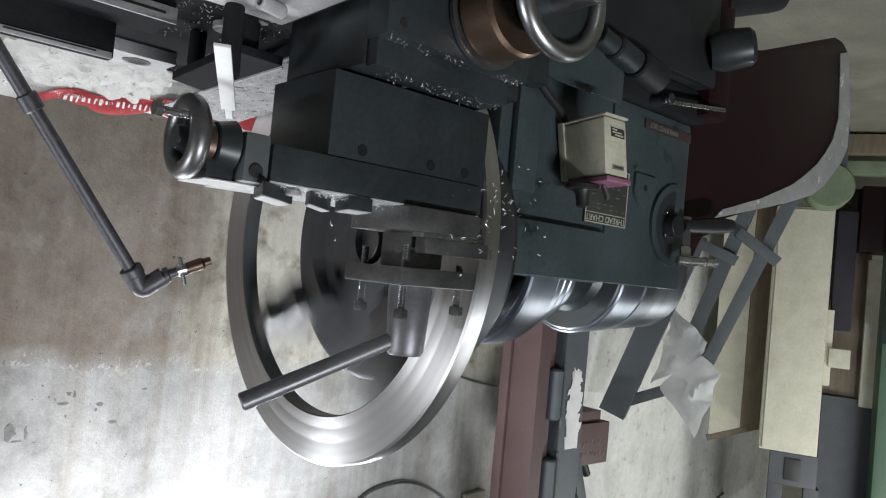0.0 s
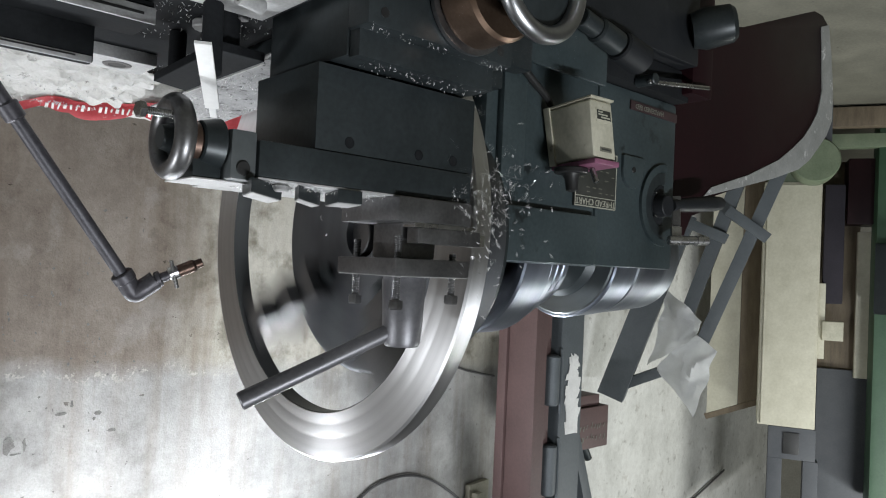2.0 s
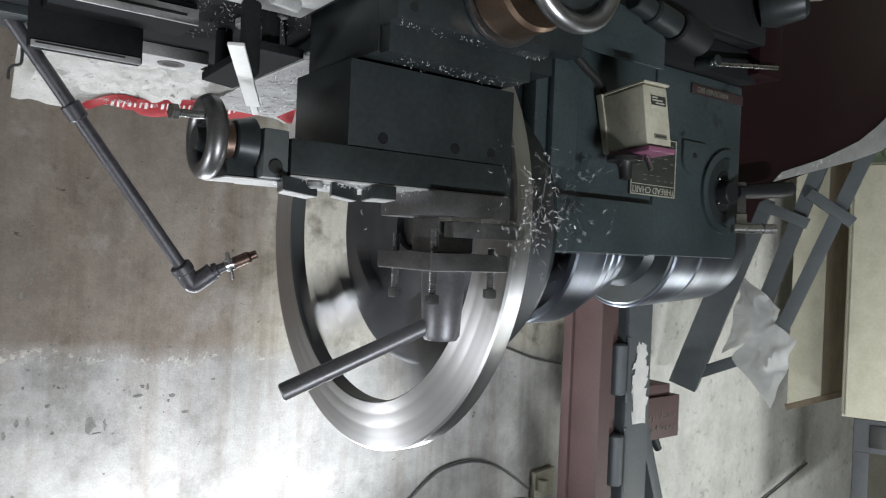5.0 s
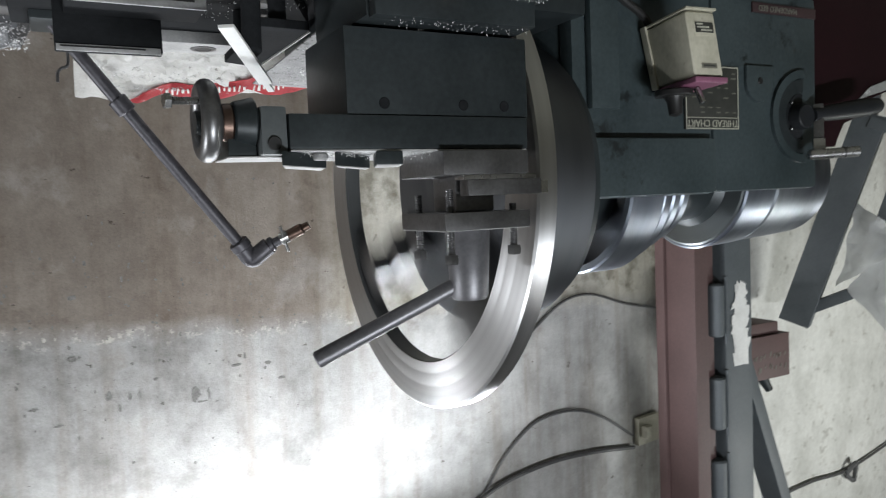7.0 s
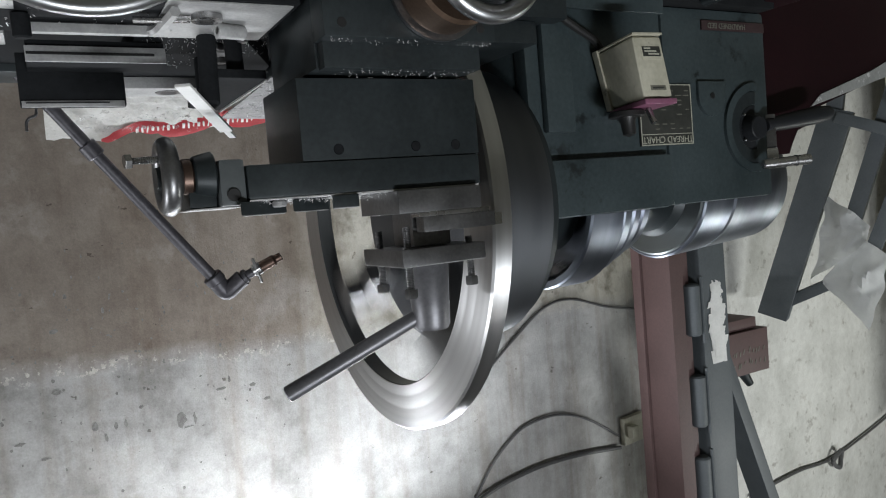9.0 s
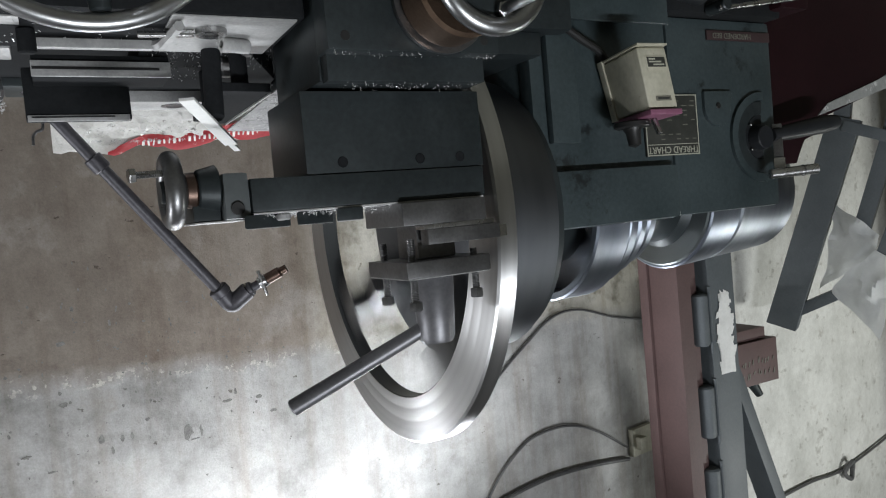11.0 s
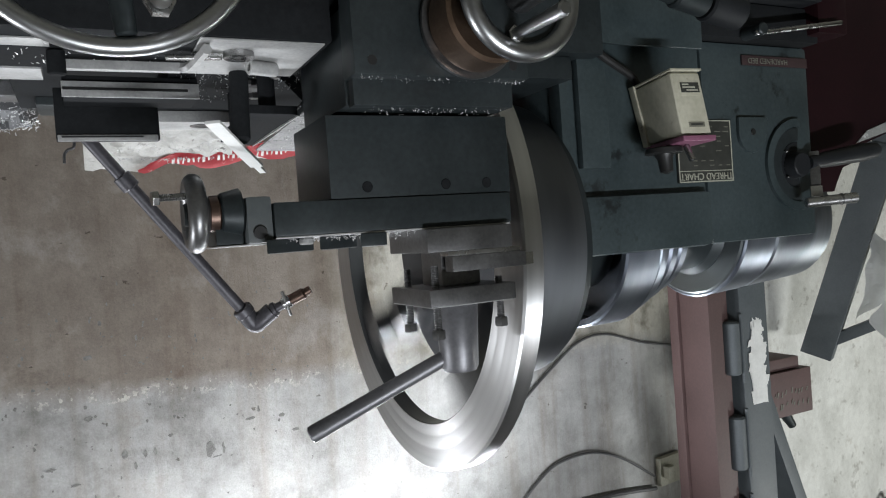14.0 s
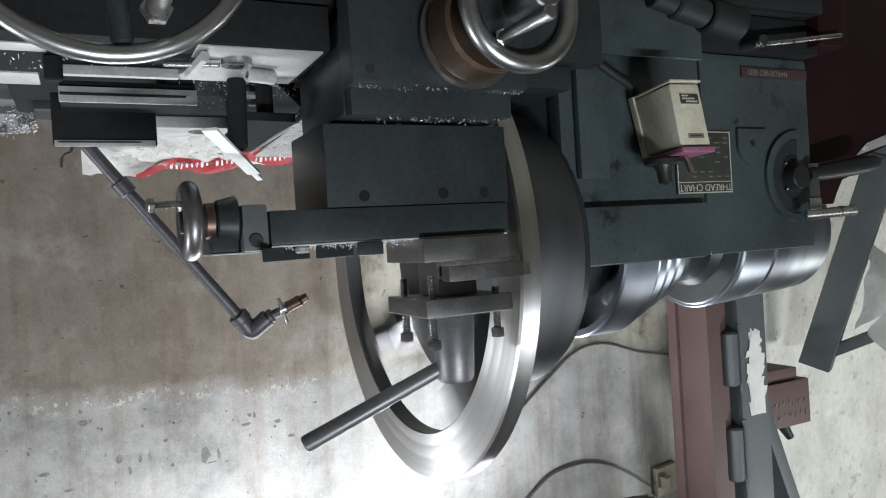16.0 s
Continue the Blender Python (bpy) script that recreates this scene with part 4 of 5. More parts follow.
part("flange_pulley", ring(AX(-0.754), AX(-2), [(0, 0.04), (0.0, 0.168), (0.004, 0.172), (0.012, 0.171), (0.103, 0.165), (0.106, 0.16), (0.106, 0.04)], 96), PULLEY, spindle)
part("end_sleeve", ring(AX(-0.866), AX(-2), [(0, 0.04), (0, 0.158), (0.004, 0.163), (0.12, 0.156), (0.2, 0.15), (0.206, 0.144), (0.206, 0.04)], 96), SLEEVE, spindle, "dulled steel end sleeve")
part("shaft", rod(AX(-0.115), AX(-1.068), 0.045), DARKSTEEL, spindle)
for k in range(4):
    jm = Matrix.Translation((-0.1, 0.0, 1.25)) @ Matrix.Rotation(radians(38 + 90 * k), 4, "X")
    part("jaw", turned(prism([(0.002, 0.15), (0.002, 0.29), (0.05, 0.29), (0.05, 0.323), (0.092, 0.323), (0.092, 0.255), (0.06, 0.255), (0.06, 0.2), (0.035, 0.2), (0.035, 0.15)], (0, 0, -0.04), (1, 0, 0), (0, 1, 0), (0, 0, 0.08), 0.003), jm), DARKSTEEL, chuck, "stepped steel jaw")
    part("jaw_screw", turned(rod((0.002, 0.13, 0), (0.014, 0.13, 0), 0.018, n=16), jm), BLACKED, chuck)

work = thing("turned_ring", (0.0, 0.0, 1.25), "heavy steel ring with a freshly turned bright face", "workpiece")
WX = lambda x: (x, 0, 1.25)
part("face", ring(WX(0), WX(-1), [(0.0, 0.3275), (0.0, 0.345), (0.0003, 0.347), (0.0, 0.349), (0.0, 0.368), (0.0004, 0.3705), (0.0, 0.373), (0.0, 0.406), (0.003, 0.41), (0.031, 0.41), (0.034, 0.406), (0.034, 0.3275)], 192), TURNED, work, "bright turned face and rim")
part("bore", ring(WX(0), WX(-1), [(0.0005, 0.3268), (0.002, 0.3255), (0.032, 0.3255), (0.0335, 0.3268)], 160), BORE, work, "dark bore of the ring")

# ---- carriage: saddle and cross slide ----
carriage = thing("carriage", (0.2, -0.3, 0.95), "oily black lathe carriage with saddle and cross slide", "carriage")
part("saddle", box(0.0, 0.62, -0.3, 0.2, 0.935, 0.958, 0.004), OIL_SHADE_BLACK, carriage)
part("saddle_wing", prism([(0.19, -0.05), (0.3, -0.28), (0.42, -0.28), (0.42, 0.18), (0.172, 0.18)], (0, 0, 0.958), (1, 0, 0), (0, 1, 0), (0, 0, 0.03), 0.003), OIL_SHADE_BLACK, carriage)
part("saddle_front", box(0.262, 0.64, -0.44, -0.27, 0.9465, 0.998, 0.004), OIL_SHADE_BLACK, carriage)
part("saddle_top", box(0.27, 0.41, -0.436, -0.274, 0.9982, 1.0002, 0.0008), BARE_SHEEN, carriage, "worn bright saddle top")
part("saddle_edge", box(0.556, 0.638, -0.404, -0.374, 0.9982, 1.0002, 0.0008), BARE_SHEEN, carriage)
part("saddle_way", box(0.57, 0.78, -0.228, -0.166, 0.9585, 0.99, 0.002), BARE_SHEEN, carriage, "worn bright way of the saddle")
part("saddle_peg", rod((0.551, -0.356, 0.998), (0.551, -0.354, 1.026), 0.0095, n=16), OIL_SHADE_BLACK, carriage)
part("rear_sheet", prism([(0.163, -0.22), (0.176, 0.4), (0.01, 0.425), (0.01, -0.22)], (0, 0, 0.9895), (1, 0, 0), (0, 1, 0.045), (0, 0, 0.003)), SPECKLED, carriage, "bright sheet strewn with swarf")
part("saddle_rear", box(-0.1, 0.16, -0.265, 0.2, 0.9585, 0.989, 0.003), BLACKED, carriage)
part("apron", box(-0.02, 0.72, -0.44, -0.3, 0.55, 0.945, 0.012), OIL_SHADE_BLACK, carriage)
part("cross_slide", box(0.03, 0.255, -0.45, -0.272, 0.96, 1.074, 0.005), BLACKED, carriage)
front = part("front_bracket", box(0.028, 0.257, -0.492, -0.452, 0.93, 1.046, 0.004), BLACKED, carriage)
for x in (0.05, 0.235):
    part("screw_head", rod((x, -0.492, 1.03), (x, -0.4925, 1.03), 0.006, n=12), BLACK, front)
part("gib_step", box(0.04, 0.252, -0.47, -0.4505, 1.0, 1.0765, 0.0015), BLACKED, carriage)
dial2 = part("graduated_dial", ring((0.11, -0.5, 0.985), (0.11, -1, 0.985), [(0, 0.02), (0, 0.054), (0.006, 0.058), (0.05, 0.058), (0.055, 0.054), (0.055, 0.02)], 64), BRONZE, carriage, "bronze-brown graduated dial")
part("dial_rim", ring((0.11, -0.494, 0.985), (0.11, -1, 0.985), [(0, 0.02), (0, 0.064), (0.006, 0.064), (0.006, 0.02)], 64), DARKSTEEL, dial2)
part("screw_shaft", rod((0.11, -0.45, 0.985), (0.11, -0.66, 0.985), 0.018), DARKSTEEL, carriage)

HUB = (0.11, -0.61, 0.985)
cross_wheel = thing("cross_slide_handwheel", HUB, "polished steel handwheel of the cross slide", "handwheel")
part("rim", torus(HUB, (0, 1, 0), 0.062, 0.0105), CHROME, cross_wheel)
part("web", revolve([(0, 0), (0, 0.056), (0.006, 0.056), (0.006, 0)], (0.11, -0.6, 0.985), (0.11, -0.7, 0.985), 48), BLACKED, cross_wheel)
part("hub", rod((0.11, -0.596, 0.985), (0.11, -0.64, 0.985), 0.02, 0.017), DARKSTEEL, cross_wheel)
part("handle", hexbolt((0.11, -0.607, 1.03), (0.11, -0.609, 1.03), 0.006, 0.007, 0.0095), STEEL, cross_wheel)
part("handle_grip", rod((0.11, -0.612, 1.03), (0.11, -0.7, 1.03), 0.006, 0.0075), CHROME, cross_wheel)

apron_wheel = thing("apron_handwheel", (0.504, -0.6, 0.937), "large polished steel handwheel of the apron", "handwheel")
C2 = (0.504, -0.6, 0.937)
part("rim", torus(C2, (0, 1, 0), 0.1205, 0.0082), CHROME, apron_wheel)
part("hub", rod((0.504, -0.56, 0.937), (0.504, -0.63, 0.937), 0.028, 0.022), DARKSTEEL, apron_wheel)
for k in range(3):
    a = radians(95 + 120 * k)
    part("spoke", rod((0.504 + 0.02 * math.cos(a), -0.6, 0.937 + 0.02 * math.sin(a)), (0.504 + 0.112 * math.cos(a), -0.6, 0.937 + 0.112 * math.sin(a)), 0.011, 0.009), BLACKED, apron_wheel)
part("shaft", rod((0.504, -0.44, 0.937), (0.504, -0.56, 0.937), 0.022), DARKSTEEL, apron_wheel)
part("handle", rod((0.467, -0.612, 1.019), (0.467, -0.7, 1.019), 0.009, 0.011), CHROME, apron_wheel)
part("handle_nut", revolve([(0, 0), (0, 0.013), (0.01, 0.013), (0.01, 0)], (0.467, -0.6, 1.019), (0.467, -0.7, 1.019), 6), STEEL, apron_wheel)

# ---- compound rest ----
compound = thing("compound_rest", (0.15, -0.35, 1.07), "black oily compound rest with its slide and handwheel", "compound rest")
part("base", box(0.022, 0.272, -0.421, -0.276, 1.079, 1.1798, 0.002), BLACKED, compound)
part("swivel", revolve([(0, 0), (0, 0.1), (0.012, 0.1), (0.012, 0)], (0.15, -0.3, 1.0745), (0.15, -0.3, 2), 64), BLACKED, compound)
part("slide", box(0.025, 0.342, -0.424, -0.24, 1.18, 1.22, 0.004), BLACKED, compound)
part("end_block", box(0.3425, 0.372, -0.42, -0.31, 1.172, 1.2255, 0.005), GREYDARK, compound)
for x in (0.225, 0.118, 0.058):
    part("gib_screw", rod((x, -0.415, 1.166), (x, -0.4216, 1.166), 0.0085, n=12), OIL_SHADE_BLACK, compound)
# pale skins on slide, lugs and foot put the tube's sheen into the colour
part("slide_way", box(0.027, 0.341, -0.422, -0.25, 1.2202, 1.2223, 0.0008), BARE_SHEEN, compound, "slide top with the tube's sheen in its pale colour")
for quad in ([(0.356, -0.437), (0.283, -0.371), (0.272, -0.318), (0.338, -0.38)], [(0.29, -0.421), (0.221, -0.357), (0.213, -0.325), (0.274, -0.385)], [(0.24, -0.424), (0.207, -0.427), (0.188, -0.37), (0.218, -0.362)]):
    cx, cy = sum(p[0] for p in quad) / 4, sum(p[1] for p in quad) / 4
    inner = [(x + (cx - x) * 0.06, y + (cy - y) * 0.06) for x, y in quad]
    part("lug", prism(quad, (0, 0, 1.2225), (1, 0, 0), (0, 1, 0), (0, 0, 0.0155), 0.0015), BLACKED, compound)
    part("lug_top", prism(inner, (0, 0, 1.2381), (1, 0, 0), (0, 1, 0), (0, 0, 0.0008)), BARE_SHEEN, compound)
part("lug_bolt", rod((0.3, -0.4, 1.2225), (0.3, -0.4, 1.231), 0.009, n=12), BARE_SHEEN, compound)
part("end_foot", box(0.373, 0.404, -0.4, -0.33, 1.205, 1.2255, 0.003), BLACKED, compound)
part("foot_top", box(0.344, 0.405, -0.402, -0.328, 1.2257, 1.2275, 0.0008), BARE_SHEEN, compound)
part("sleeve", rod((0.373, -0.39, 1.188), (0.397, -0.39, 1.188), 0.0285, 0.0235), BLACKED, compound)
part("graduated_collar", rod((0.3972, -0.39, 1.188), (0.41, -0.39, 1.188), 0.0215, 0.0205), BRASS, compound)
part("end_screw", rod((0.358, -0.4195, 1.213), (0.358, -0.4225, 1.213), 0.008, n=14), BLACK, compound)
wheel = part("handwheel", torus((0.425, -0.395, 1.187), (1, 0, 0), 0.0345, 0.0108, 56, 16), DARKSTEEL, compound, "small worn handwheel")
part("dish", revolve([(0, 0), (0, 0.033), (0.004, 0.033), (0.008, 0.016), (0.02, 0.012), (0.02, 0)], (0.416, -0.39, 1.188), (0.6, -0.39, 1.188), 40), BLACKED, wheel)
part("neck", rod((0.405, -0.39, 1.188), (0.417, -0.39, 1.188), 0.018, 0.026), DARKSTEEL, wheel)
part("crank_bolt", hexbolt((0.42, -0.415, 1.168), (0.464, -0.422, 1.17), 0.0042, 0.007, 0.0085), STEEL, wheel, "threaded bolt used as a crank")

# ---- tool post ----
tool_post = thing("tool_post", (0.095, -0.37, 1.228), "steel four-way tool post with clamp bolts and a long lever", "tool post")
part("base_plate", box(0.033, 0.157, -0.435, -0.31, 1.2225, 1.2525, 0.0025), DARKSTEEL, tool_post)
part("core", box(0.067, 0.124, -0.402, -0.34, 1.2527, 1.2985, 0.003), DARKSTEEL, tool_post)
part("top_plate", box(0.033, 0.158, -0.435, -0.308, 1.299, 1.321, 0.0025), DARKSTEEL, tool_post)
# pale skin for the sheen on the plate's top
part("plate_top", box(0.0345, 0.1565, -0.4335, -0.3095, 1.3211, 1.3222, 0.0004), BARE_SHEEN, tool_post)
part("clamp_nut", revolve([(0, 0), (0, 0.028), (0.006, 0.03), (0.05, 0.0275), (0.088, 0.0255), (0.094, 0.022), (0.094, 0)], (0.092, -0.372, 1.3224), (0.092, -0.372, 2), 40), LEVER, tool_post)
lever = part("lever", rod((0.1, -0.37, 1.392), (0.286, -0.299, 1.486), 0.0105, 0.012), LEVER, tool_post, "long steel clamping lever")
for x, y, z0, z1 in ((0.142, -0.418, 1.27, 1.352), (0.05, -0.42, 1.29, 1.345), (0.142, -0.33, 1.275, 1.35), (0.05, -0.33, 1.28, 1.35)):
    part("clamp_bolt", hexbolt((x, y, z0), (x, y, z1), 0.0052, 0.012, 0.0095), DARKSTEEL, tool_post)
tool = thing("cutting_tool", (0.07, -0.42, 1.264), "steel tool bit clamped in the tool post", "tool")
part("shank", box(0.012, 0.122, -0.432, -0.41, 1.259, 1.279, 0.001), DARKSTEEL, tool)
part("shim", box(0.02, 0.128, -0.432, -0.408, 1.2527, 1.2587, 0.0008), STEEL, tool)
part("tip", prism([(0.012, -0.432), (-0.004, -0.425), (0.012, -0.41)], (0, 0, 1.262), (1, 0, 0), (0, 1, 0), (0, 0, 0.016)), STEEL, tool)

# ---- coolant pipe ----
pipe = thing("coolant_pipe", (0.53, 0.14, 0.95), "grey iron coolant pipe with elbow, tap and brass nozzle", "pipe")
R1, EL, NZ = Vector((0.466, 0.167, 1.089)), Vector((0.252, 0.198, 1.373)), Vector((0.144, 0.152, 1.319))
foot = R1 + (R1 - EL) * 0.45
part("riser", rod(foot, EL + (R1 - EL) * 0.03, 0.0115, n=20), PIPE, pipe)
part("union", rod(R1 + (R1 - EL) * 0.02, R1 - (R1 - EL) * 0.06, 0.0165, n=20), PIPE, pipe)
bend = [EL + (R1 - EL) * 0.06, EL + (R1 - EL) * 0.0 + Vector((-0.004, 0, 0.006)), EL + (NZ - EL) * 0.16 + Vector((0, 0, 0.006)), EL + (NZ - EL) * 0.33]
part("elbow", tube(bend, 0.0175, 20), PIPE, pipe)
part("collar", rod(EL + (R1 - EL) * 0.05, EL + (R1 - EL) * 0.1, 0.0195, n=20), PIPE, pipe)
part("nipple", rod(EL + (NZ - EL) * 0.3, EL + (NZ - EL) * 0.6, 0.009, n=16), PIPE, pipe)
part("collar", rod(EL + (NZ - EL) * 0.33, EL + (NZ - EL) * 0.41, 0.0145, n=16), PIPE, pipe)
tap = part("tap", rod(EL + (NZ - EL) * 0.52, EL + (NZ - EL) * 0.66, 0.0125, n=12), STEEL, pipe)
tc = EL + (NZ - EL) * 0.57
part("tap_key", beam(tc + Vector((0.008, -0.008, -0.024)), tc + Vector((-0.006, -0.008, 0.026)), 0.008, 0.006, 0.002), STEEL, tap)
part("nozzle", revolve([(0, 0), (0, 0.011), (0.03, 0.0115), (0.034, 0.0085), (0.046, 0.008), (0.047, 0.0)], EL + (NZ - EL) * 0.64, NZ, 16), BRASS, pipe, "tarnished brass nozzle")
part("bracket", box(foot.x - 0.03, foot.x + 0.03, 0.1, 0.2, 0.935, foot.z + 0.01, 0.004), BLACKED, pipe)

part("wire_hook", tube([(0.541, 0.16, 0.995), (0.541, 0.16, 1.03), (0.551, 0.16, 1.037), (0.557, 0.16, 1.045), (0.558, 0.16, 1.06)], 0.0025, 8), DARKSTEEL, pipe)

# ---- tools and sack on the saddle ----
sack = thing("plastic_sack", (0.38, 0.25, 0.82), "white woven plastic sack with a red printed band, behind the bed", "sack")


def sheet(x0, x1, top, low, y, seed, mat, name, parent, lift=0.0):
    bm = bmesh.new()
    n, k = 40, 14
    g = []
    for i in range(n + 1):
        x = x0 + (x1 - x0) * i / n
        zt, zl = top(i / n), low(i / n)
        row = []
        for j in range(k + 1):
            z = zl + (zt - zl) * j / k
            p = Vector((x, y, z))
            row.append(bm.verts.new((x, y + 1.1 * (z - 0.96), z + lift + 0.013 * noise.noise(p * 16) + 0.009 * abs(noise.noise(p * 38)) - 0.002)))
        g.append(row)
    fs = [bm.faces.new((g[i][j], g[i + 1][j], g[i + 1][j + 1], g[i][j + 1])) for i in range(n) for j in range(k)]
    bmesh.ops.solidify(bm, geom=fs, thickness=0.003)
    return part(name, bm, mat, parent)


sheet(-0.09, 0.525, lambda q: 1.003 + 0.041 * q + 0.005 * math.sin(17 * q), lambda q: 0.86, 0.39, 0, SACK, "panel", sack)
sheet(-0.09, 0.42, lambda q: 1.001 + 0.037 * q + 0.003 * math.sin(21 * q), lambda q: 0.969 + 0.037 * q + 0.028 * q ** 4 + 0.004 * math.sin(13 * q), 0.384, 0, SACKRED, "red_band", sack, 0.003)
for k in range(24):
    if k not in (7, 15):
        x, h = 0.1 + 0.0108 * k, 0.008 + 0.007 * ((k * 3) % 4) / 3
        z = 0.9945 + 0.037 * (x + 0.09) / 0.51
        part("print_bar", obox((x, 0.384 + 1.1 * (z - 0.96) - 0.009, z), (0.0026 + 0.003 * ((k * 7) % 3) / 2, 0.003, h), (-42, 0, 9 * ((k * 5) % 3 - 1)), 0.0006), SACK, sack)

bm = bmesh.new()
n = 34
g = [[None] * (n + 1) for _ in range(n + 1)]
for i in range(n + 1):
    for j in range(n + 1):
        p = Vector((0.235 + 0.27 * i / n, 0.125 + 0.26 * j / n, 0))
        g[i][j] = bm.verts.new((p.x + 0.008 * noise.noise(p * 30), p.y + 0.01 * noise.noise(p * 22 + Vector((5, 0, 0))), 0.994 + 0.014 * j / n + 0.02 * abs(noise.noise(p * 19)) + 0.014 * abs(noise.noise(p * 47))))
fs = [bm.faces.new((g[i][j], g[i + 1][j], g[i + 1][j + 1], g[i][j + 1])) for i in range(n) for j in range(n)]
bmesh.ops.solidify(bm, geom=fs, thickness=0.002)
part("crumpled_mouth", bm, SACK, sack, "crumpled open mouth of the sack")

block_a = thing("slotted_block", (0.49, -0.06, 0.99), "black steel block with a bright slotted edge lying on the saddle", "block")
part("body", box(0.427, 0.562, -0.12, -0.098, 0.9885, 1.062, 0.003), OIL_SHADE_BLACK, block_a)
part("bright_edge", box(0.43, 0.56, -0.1235, -0.1205, 1.055, 1.064, 0.001), BARE_SHEEN, block_a)
part("slot", box(0.45, 0.555, -0.125, -0.1236, 1.057, 1.059, 0), BLACK, block_a)
plate = thing("bored_plate", (0.35, 0.08, 0.989), "grey steel plate with a counterbored hole, lying on the saddle", "plate")
part("body", box(0.285, 0.424, 0.045, 0.125, 0.9885, 1.008, 0.002), BARE_SHEEN, plate)
part("counterbore", ring((0.335, 0.082, 1.0081), (0.335, 0.082, 2), [(0, 0.013), (0, 0.022), (0.0012, 0.021), (0.0012, 0.014)], 32), DARKSTEEL, plate)
part("hole", rod((0.335, 0.082, 1.0081), (0.335, 0.082, 1.0087), 0.013, n=24), BLACK, plate)
block_b = thing("slotted_bar", (0.46, -0.2, 0.96), "dark steel bar with a bright slotted strip lying on the saddle", "bar")
part("body", box(0.381, 0.549, -0.2, -0.125, 0.9895, 1.0165, 0.002), OIL_SHADE_BLACK, block_b)
part("bright_strip", box(0.38, 0.55, -0.2045, -0.2005, 0.998, 1.0185, 0.001), BARE_SHEEN, block_b)
part("slot", box(0.395, 0.5485, -0.2055, -0.2046, 1.006, 1.0095, 0), BLACK, block_b)
key = thing("bent_bar", (0.47, -0.28, 0.96), "bent steel bar lying across the carriage", "bar")
part("bar", beam((0.55, -0.322, 1.0062), (0.418, -0.325, 1.0062), 0.011, 0.011, 0.0015), BARE_SHEEN, key)
part("crook", tube([(0.4185, -0.325, 1.0062), (0.41, -0.332, 1.0062), (0.406, -0.35, 1.0065), (0.402, -0.425, 1.0085)], 0.0062, 6, 4), BARE_SHEEN, key)
bush = thing("bush", (0.33, -0.328, 1.0), "dull steel bush lying on the saddle", "bush")
part("sleeve", ring((0.343, -0.356, 1.0095), (0.305, -0.345, 1.0095), [(0, 0.005), (0, 0.0082), (0.001, 0.009), (0.036, 0.009), (0.037, 0.0082), (0.037, 0.005)], 28), BARE_SHEEN, bush)
post = thing("round_post", (0.33, -0.2, 0.96), "dark round steel post standing on the saddle", "post")
part("post", rod((0.342, -0.288, 0.9985), (0.349, -0.307, 1.094), 0.0122, bevel=0.004), OIL_SHADE_BLACK, post)
spanner = thing("spanner", (0.36, -0.28, 0.97), "open-ended steel spanner on the saddle", "spanner")
part("shaft", beam((0.44, -0.372, 1.0055), (0.378, -0.382, 1.0055), 0.012, 0.006), STEEL, spanner)
part("jaw", ring((0.36, -0.386, 1.0005), (0.36, -0.386, 1.1), [(0, 0.009), (0, 0.018), (0.007, 0.018), (0.007, 0.009)], 20), STEEL, spanner)
blade = thing("painted_strip", (0.33, -0.21, 1.08), "white-painted metal strip leaning on the round post", "strip")
part("strip", beam((0.397, -0.392, 1.083), (0.318, -0.246, 1.118), 0.018, 0.004, 0.001), WHITEPAINT, blade)
part("tip", beam((0.318, -0.246, 1.118), (0.304, -0.22, 1.124), 0.009, 0.0035, 0.001), WHITEPAINT, blade)
for k, (x, y, z) in enumerate(((0.305, -0.2, 0.99), (0.295, -0.16, 1.0), (0.285, -0.25, 0.99), (0.28, -0.3, 0.985))):
    b = thing("set_screw", (x, y, z), "small hexagon set screw on the saddle", "screw", "saddle screws")
    part("screw", hexbolt((x, y, 0.959), (x, y, z), 0.005, 0.008, 0.0085), DARKSTEEL, b)
black_plate = thing("black_plate", (0.31, -0.15, 0.989), "oily black steel plate standing over the saddle", "plate")
part("top", hexa([(0.287, -0.08, 1.066), (0.336, -0.085, 1.062), (0.336, -0.085, 1.05), (0.287, -0.08, 1.054)], [(0.263, -0.274, 1.052), (0.328, -0.27, 1.05), (0.328, -0.27, 1.038), (0.263, -0.274, 1.04)], 0.0015), OIL_SHADE_BLACK, black_plate)
# a thin pale bar stands in for the highlight along this edge
part("edge_highlight", beam((0.2862, -0.082, 1.0672), (0.2622, -0.272, 1.0532), 0.0022, 0.0022, 0.0004), BARE_SHEEN, black_plate, "edge highlight made as a thin pale bar")
for x, y in ((0.312, -0.105), (0.296, -0.24)):
    part("foot", rod((x, y, 0.9885), (x, y, 1.046), 0.012, n=16), OIL_SHADE_BLACK, black_plate)
cap = thing("steel_disc", (0.304, -0.18, 0.989), "bright oval steel washer lying on the saddle", "washer")
part("disc", rod((0.304, -0.18, 0.9885), (0.304, -0.18, 1.0), 0.018), BARE_SHEEN, cap)


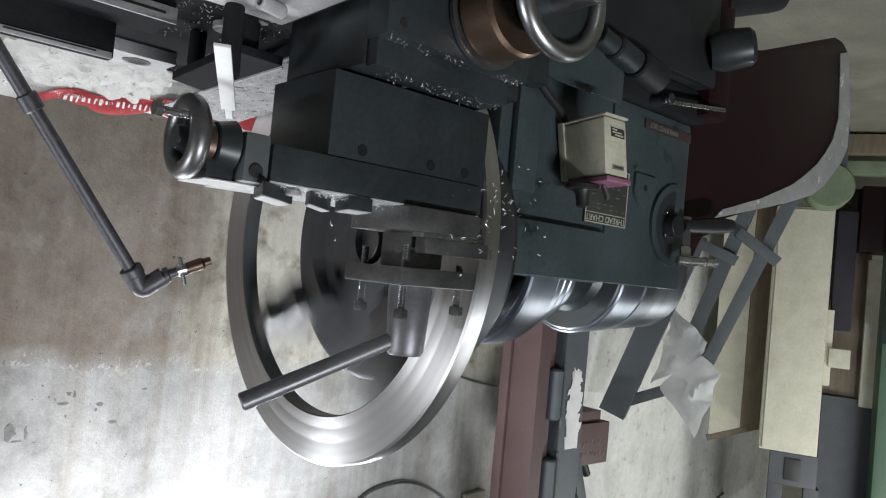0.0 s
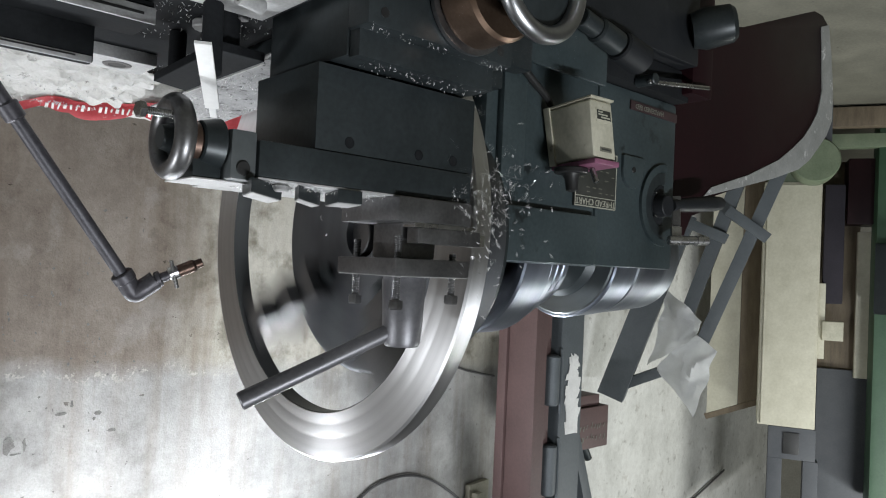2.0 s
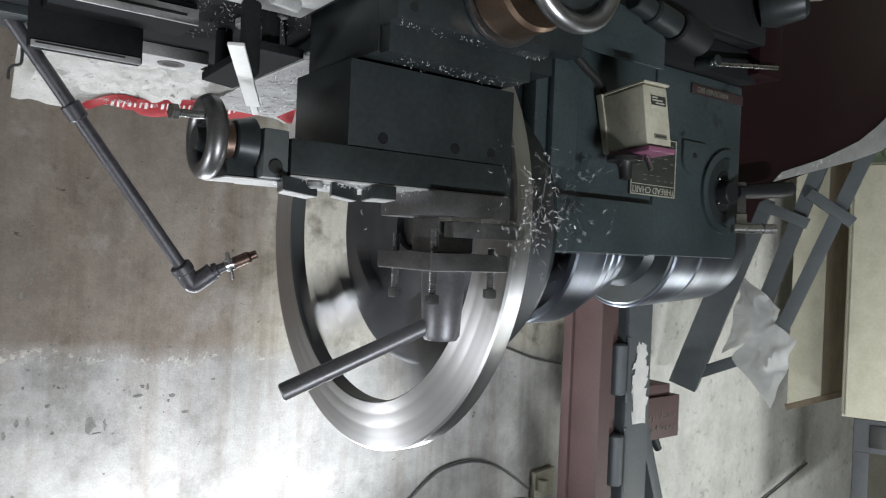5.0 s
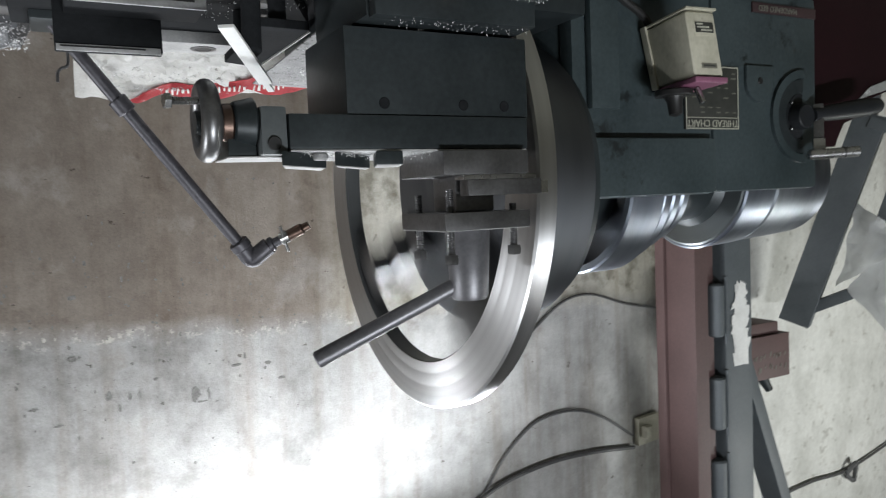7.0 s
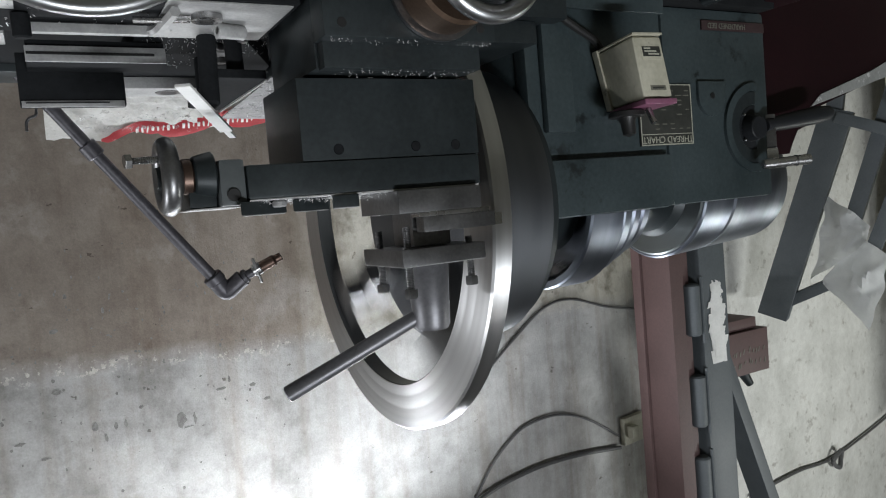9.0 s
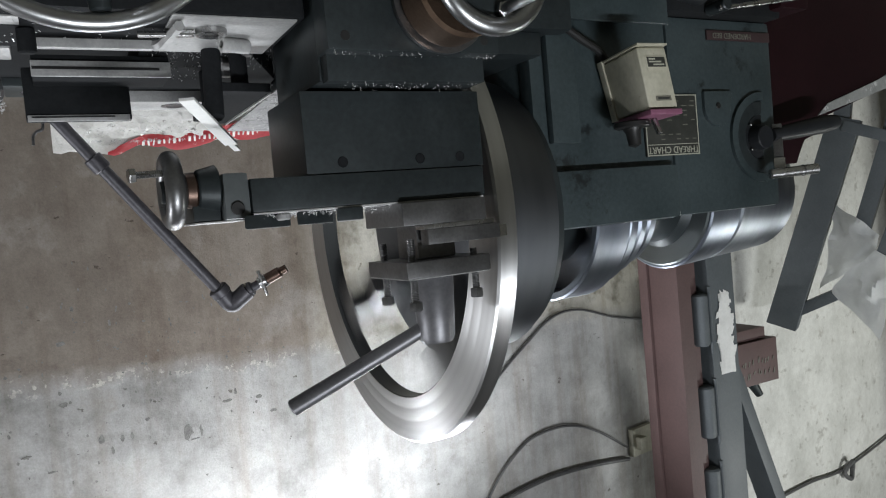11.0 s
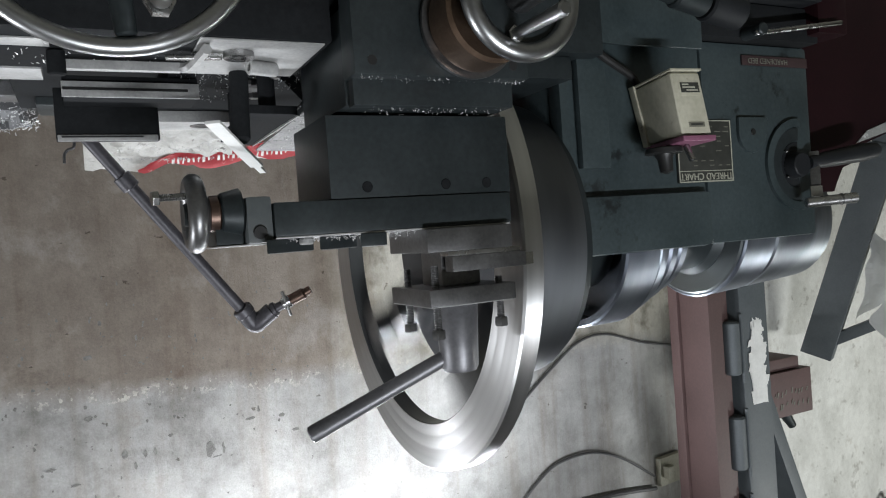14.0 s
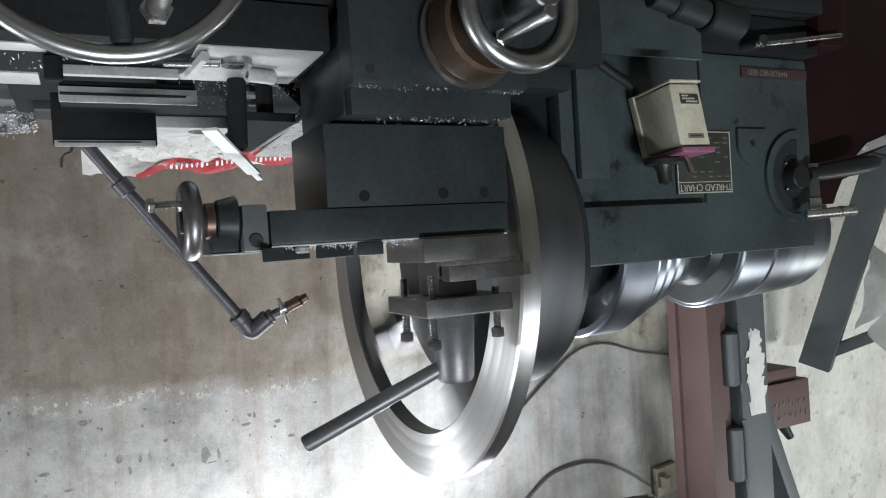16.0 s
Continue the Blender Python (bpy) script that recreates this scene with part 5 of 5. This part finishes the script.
# ---- swarf ----
def swarf(name, spots, count, seed, size, label):
    r = random.Random(seed)
    bm = bmesh.new()
    for _ in range(count):
        x, y, z, dx, dy, dz = r.choice(spots)
        p = Vector((x + dx * r.uniform(-1, 1), y + dy * r.uniform(-1, 1), z + dz * abs(r.gauss(0, 0.5))))
        L, w = size * r.uniform(0.5, 1.6), size * 0.22
        m = Matrix.Translation(p) @ Euler((r.uniform(0, 6.3), r.uniform(0, 6.3), r.uniform(0, 6.3))).to_matrix().to_4x4()
        vs = []
        for i in range(4):
            a = i * 0.7
            q = Vector((L * 0.5 * math.sin(a), L * 0.5 * (1 - math.cos(a)), w * 0.3 * i))
            vs.append((bm.verts.new(m @ q), bm.verts.new(m @ (q + Vector((0, 0, w))))))
        for a, b in zip(vs, vs[1:]):
            bm.faces.new((a[0], b[0], b[1], a[1]))
    return tagged(part(name, bm, CHIP), label, "swarf", kind="stuff")


bm = bmesh.new()
n = 26
g = [[bm.verts.new((0.555 + 0.5 * i / n, 0.18 + 0.36 * j / n, 0.81 + 0.172 * max(0, math.sin(math.pi * j / n)) ** 0.6 * min(1, 9 * i / n) * (0.85 + 0.3 * noise.noise((i * 0.35, j * 0.35, 0))))) for j in range(n + 1)] for i in range(n + 1)]
for i in range(n):
    for j in range(n):
        bm.faces.new((g[i][j], g[i + 1][j], g[i + 1][j + 1], g[i][j + 1]))
HEAP = [tuple(v.co) for v in bm.verts if v.co.z > 0.85]
tagged(part("swarf_mound", bm, CASTING), "dark mound of fine steel swarf behind the bed", "swarf", kind="stuff")
swarf("swarf_heap", [(x, y, z - 0.002, 0.012, 0.012, 0.008) for x, y, z in HEAP], 6500, 1, 0.0055, "bright curls of steel swarf lying on the mound")
swarf("swarf_on_slides", 3 * [(0.3, -0.36, 1.2225, 0.04, 0.05, 0.003), (0.2, -0.39, 1.2225, 0.08, 0.03, 0.005), (0.25, -0.41, 1.2225, 0.09, 0.012, 0.005)] + 2 * [(0.13, -0.445, 1.0775, 0.1, 0.02, 0.001), (0.14, -0.481, 1.0465, 0.11, 0.009, 0.001)], 520, 2, 0.0036, "bright swarf scattered on the slides")
swarf("swarf_on_saddle", [(0.22, 0.08, 0.989, 0.04, 0.09, 0.002), (0.3, -0.2, 0.989, 0.08, 0.07, 0.003), (0.45, -0.35, 0.999, 0.15, 0.07, 0.001), (0.36, -0.15, 0.989, 0.05, 0.1, 0.002), (0.3, -0.25, 0.96, 0.03, 0.05, 0.004)], 520, 3, 0.0042, "steel swarf scattered on the saddle")

swarf("swarf_on_sack", [(0.36, 0.33, 1.01, 0.12, 0.05, 0.008), (0.3, 0.36, 1.01, 0.06, 0.03, 0.008), (0.36, 0.436, 1.02, 0.1, 0.008, 0.004)], 380, 6, 0.005, "curls of swarf caught on the sack")
swarf("swarf_on_sheet", [(0.09, 0.1, 0.998, 0.07, 0.1, 0.002), (0.09, 0.3, 1.006, 0.075, 0.09, 0.002)], 620, 7, 0.005, "swarf strewn over the sheet behind the cross slide")


def spray(seed):
    """One puff of a score of curled chips, as a mesh about its own middle."""
    r = random.Random(seed)
    bm = bmesh.new()
    for _ in range(56):
        p = Vector((r.gauss(0.008, 0.026), r.gauss(0, 0.022), r.gauss(0, 0.045)))
        L, w = r.uniform(0.003, 0.009), r.uniform(0.0005, 0.0013)
        m = Matrix.Translation(p) @ Euler((r.uniform(0, 6.3), r.uniform(0, 6.3), r.uniform(0, 6.3))).to_matrix().to_4x4()
        vs = []
        for i in range(5):
            a = i * 0.6
            q = Vector((L * 0.5 * math.sin(a), L * 0.5 * (1 - math.cos(a)), w * 0.4 * i))
            vs.append((bm.verts.new(m @ q), bm.verts.new(m @ (q + Vector((0, 0, w))))))
        for a, b in zip(vs, vs[1:]):
            bm.faces.new((a[0], b[0], b[1], a[1]))
    me = bpy.data.meshes.new("flying_swarf")
    bm.to_mesh(me)
    bm.free()
    me.materials.append(CHIP)
    return me


PUFFS = [spray(k) for k in range(6)]
LAUNCH = [-0.3 + 0.2 * k for k in range(6)] + [0.95 + 0.066 * k for k in range(75)]
FLYING = [tagged(new("flying_swarf", PUFFS[k % 6]), "puff of bright steel chips thrown off the tool", "swarf", "flying swarf", "stuff") for k in range(len(LAUNCH))]


# ---- what moves ----
def motions():
    for ob, at in ((spindle, (-0.6, 0.04, 1.25)), (chuck, (-0.15, 0.0, 1.25)), (work, (0.0, 0.0, 1.25))):
        walk(ob, [(k * 0.1, pose(*at, SPIN * 0.1 * k)) for k in range(161)])
    walk(cross_wheel, [(k * 2.0, pose(*HUB, 0, 10 * k * 2.0 - 125, 0)) for k in range(9)])
    r = random.Random(11)
    for ob, t0 in zip(FLYING, LAUNCH):
        # each puff leaves the tool, arcs over the rim and drops to the floor before the lathe
        vx, vy, vz, a = r.uniform(-0.07, 0.14), r.uniform(-0.22, -0.06), r.uniform(0.2, 0.55), r.uniform(0, 40)
        fly = [(0.14, -0.31, 1.122), *((0.018 + vx * s, -0.455 + vy * s, 1.22 + vz * s - 1.4 * s * s) for s in (0.0, 0.1, 0.2, 0.28)), (vx * 0.5, -0.47 + vy * 0.5, 0.05)]
        times = [t0 - 0.07, t0, t0 + 0.1, t0 + 0.2, t0 + 0.28, t0 + 0.4]
        rows = [(t, pose(*p, a * i, 0, 20 * i)) for i, (t, p) in enumerate(zip(times, fly)) if t > 0.02]
        first, last = min((p for p in rows), key=lambda p: p[0]), rows[-1]
        walk(ob, [(0.0, first[1])] + rows + ([(16.0, last[1])] if last[0] < 15.97 else []))


motions()
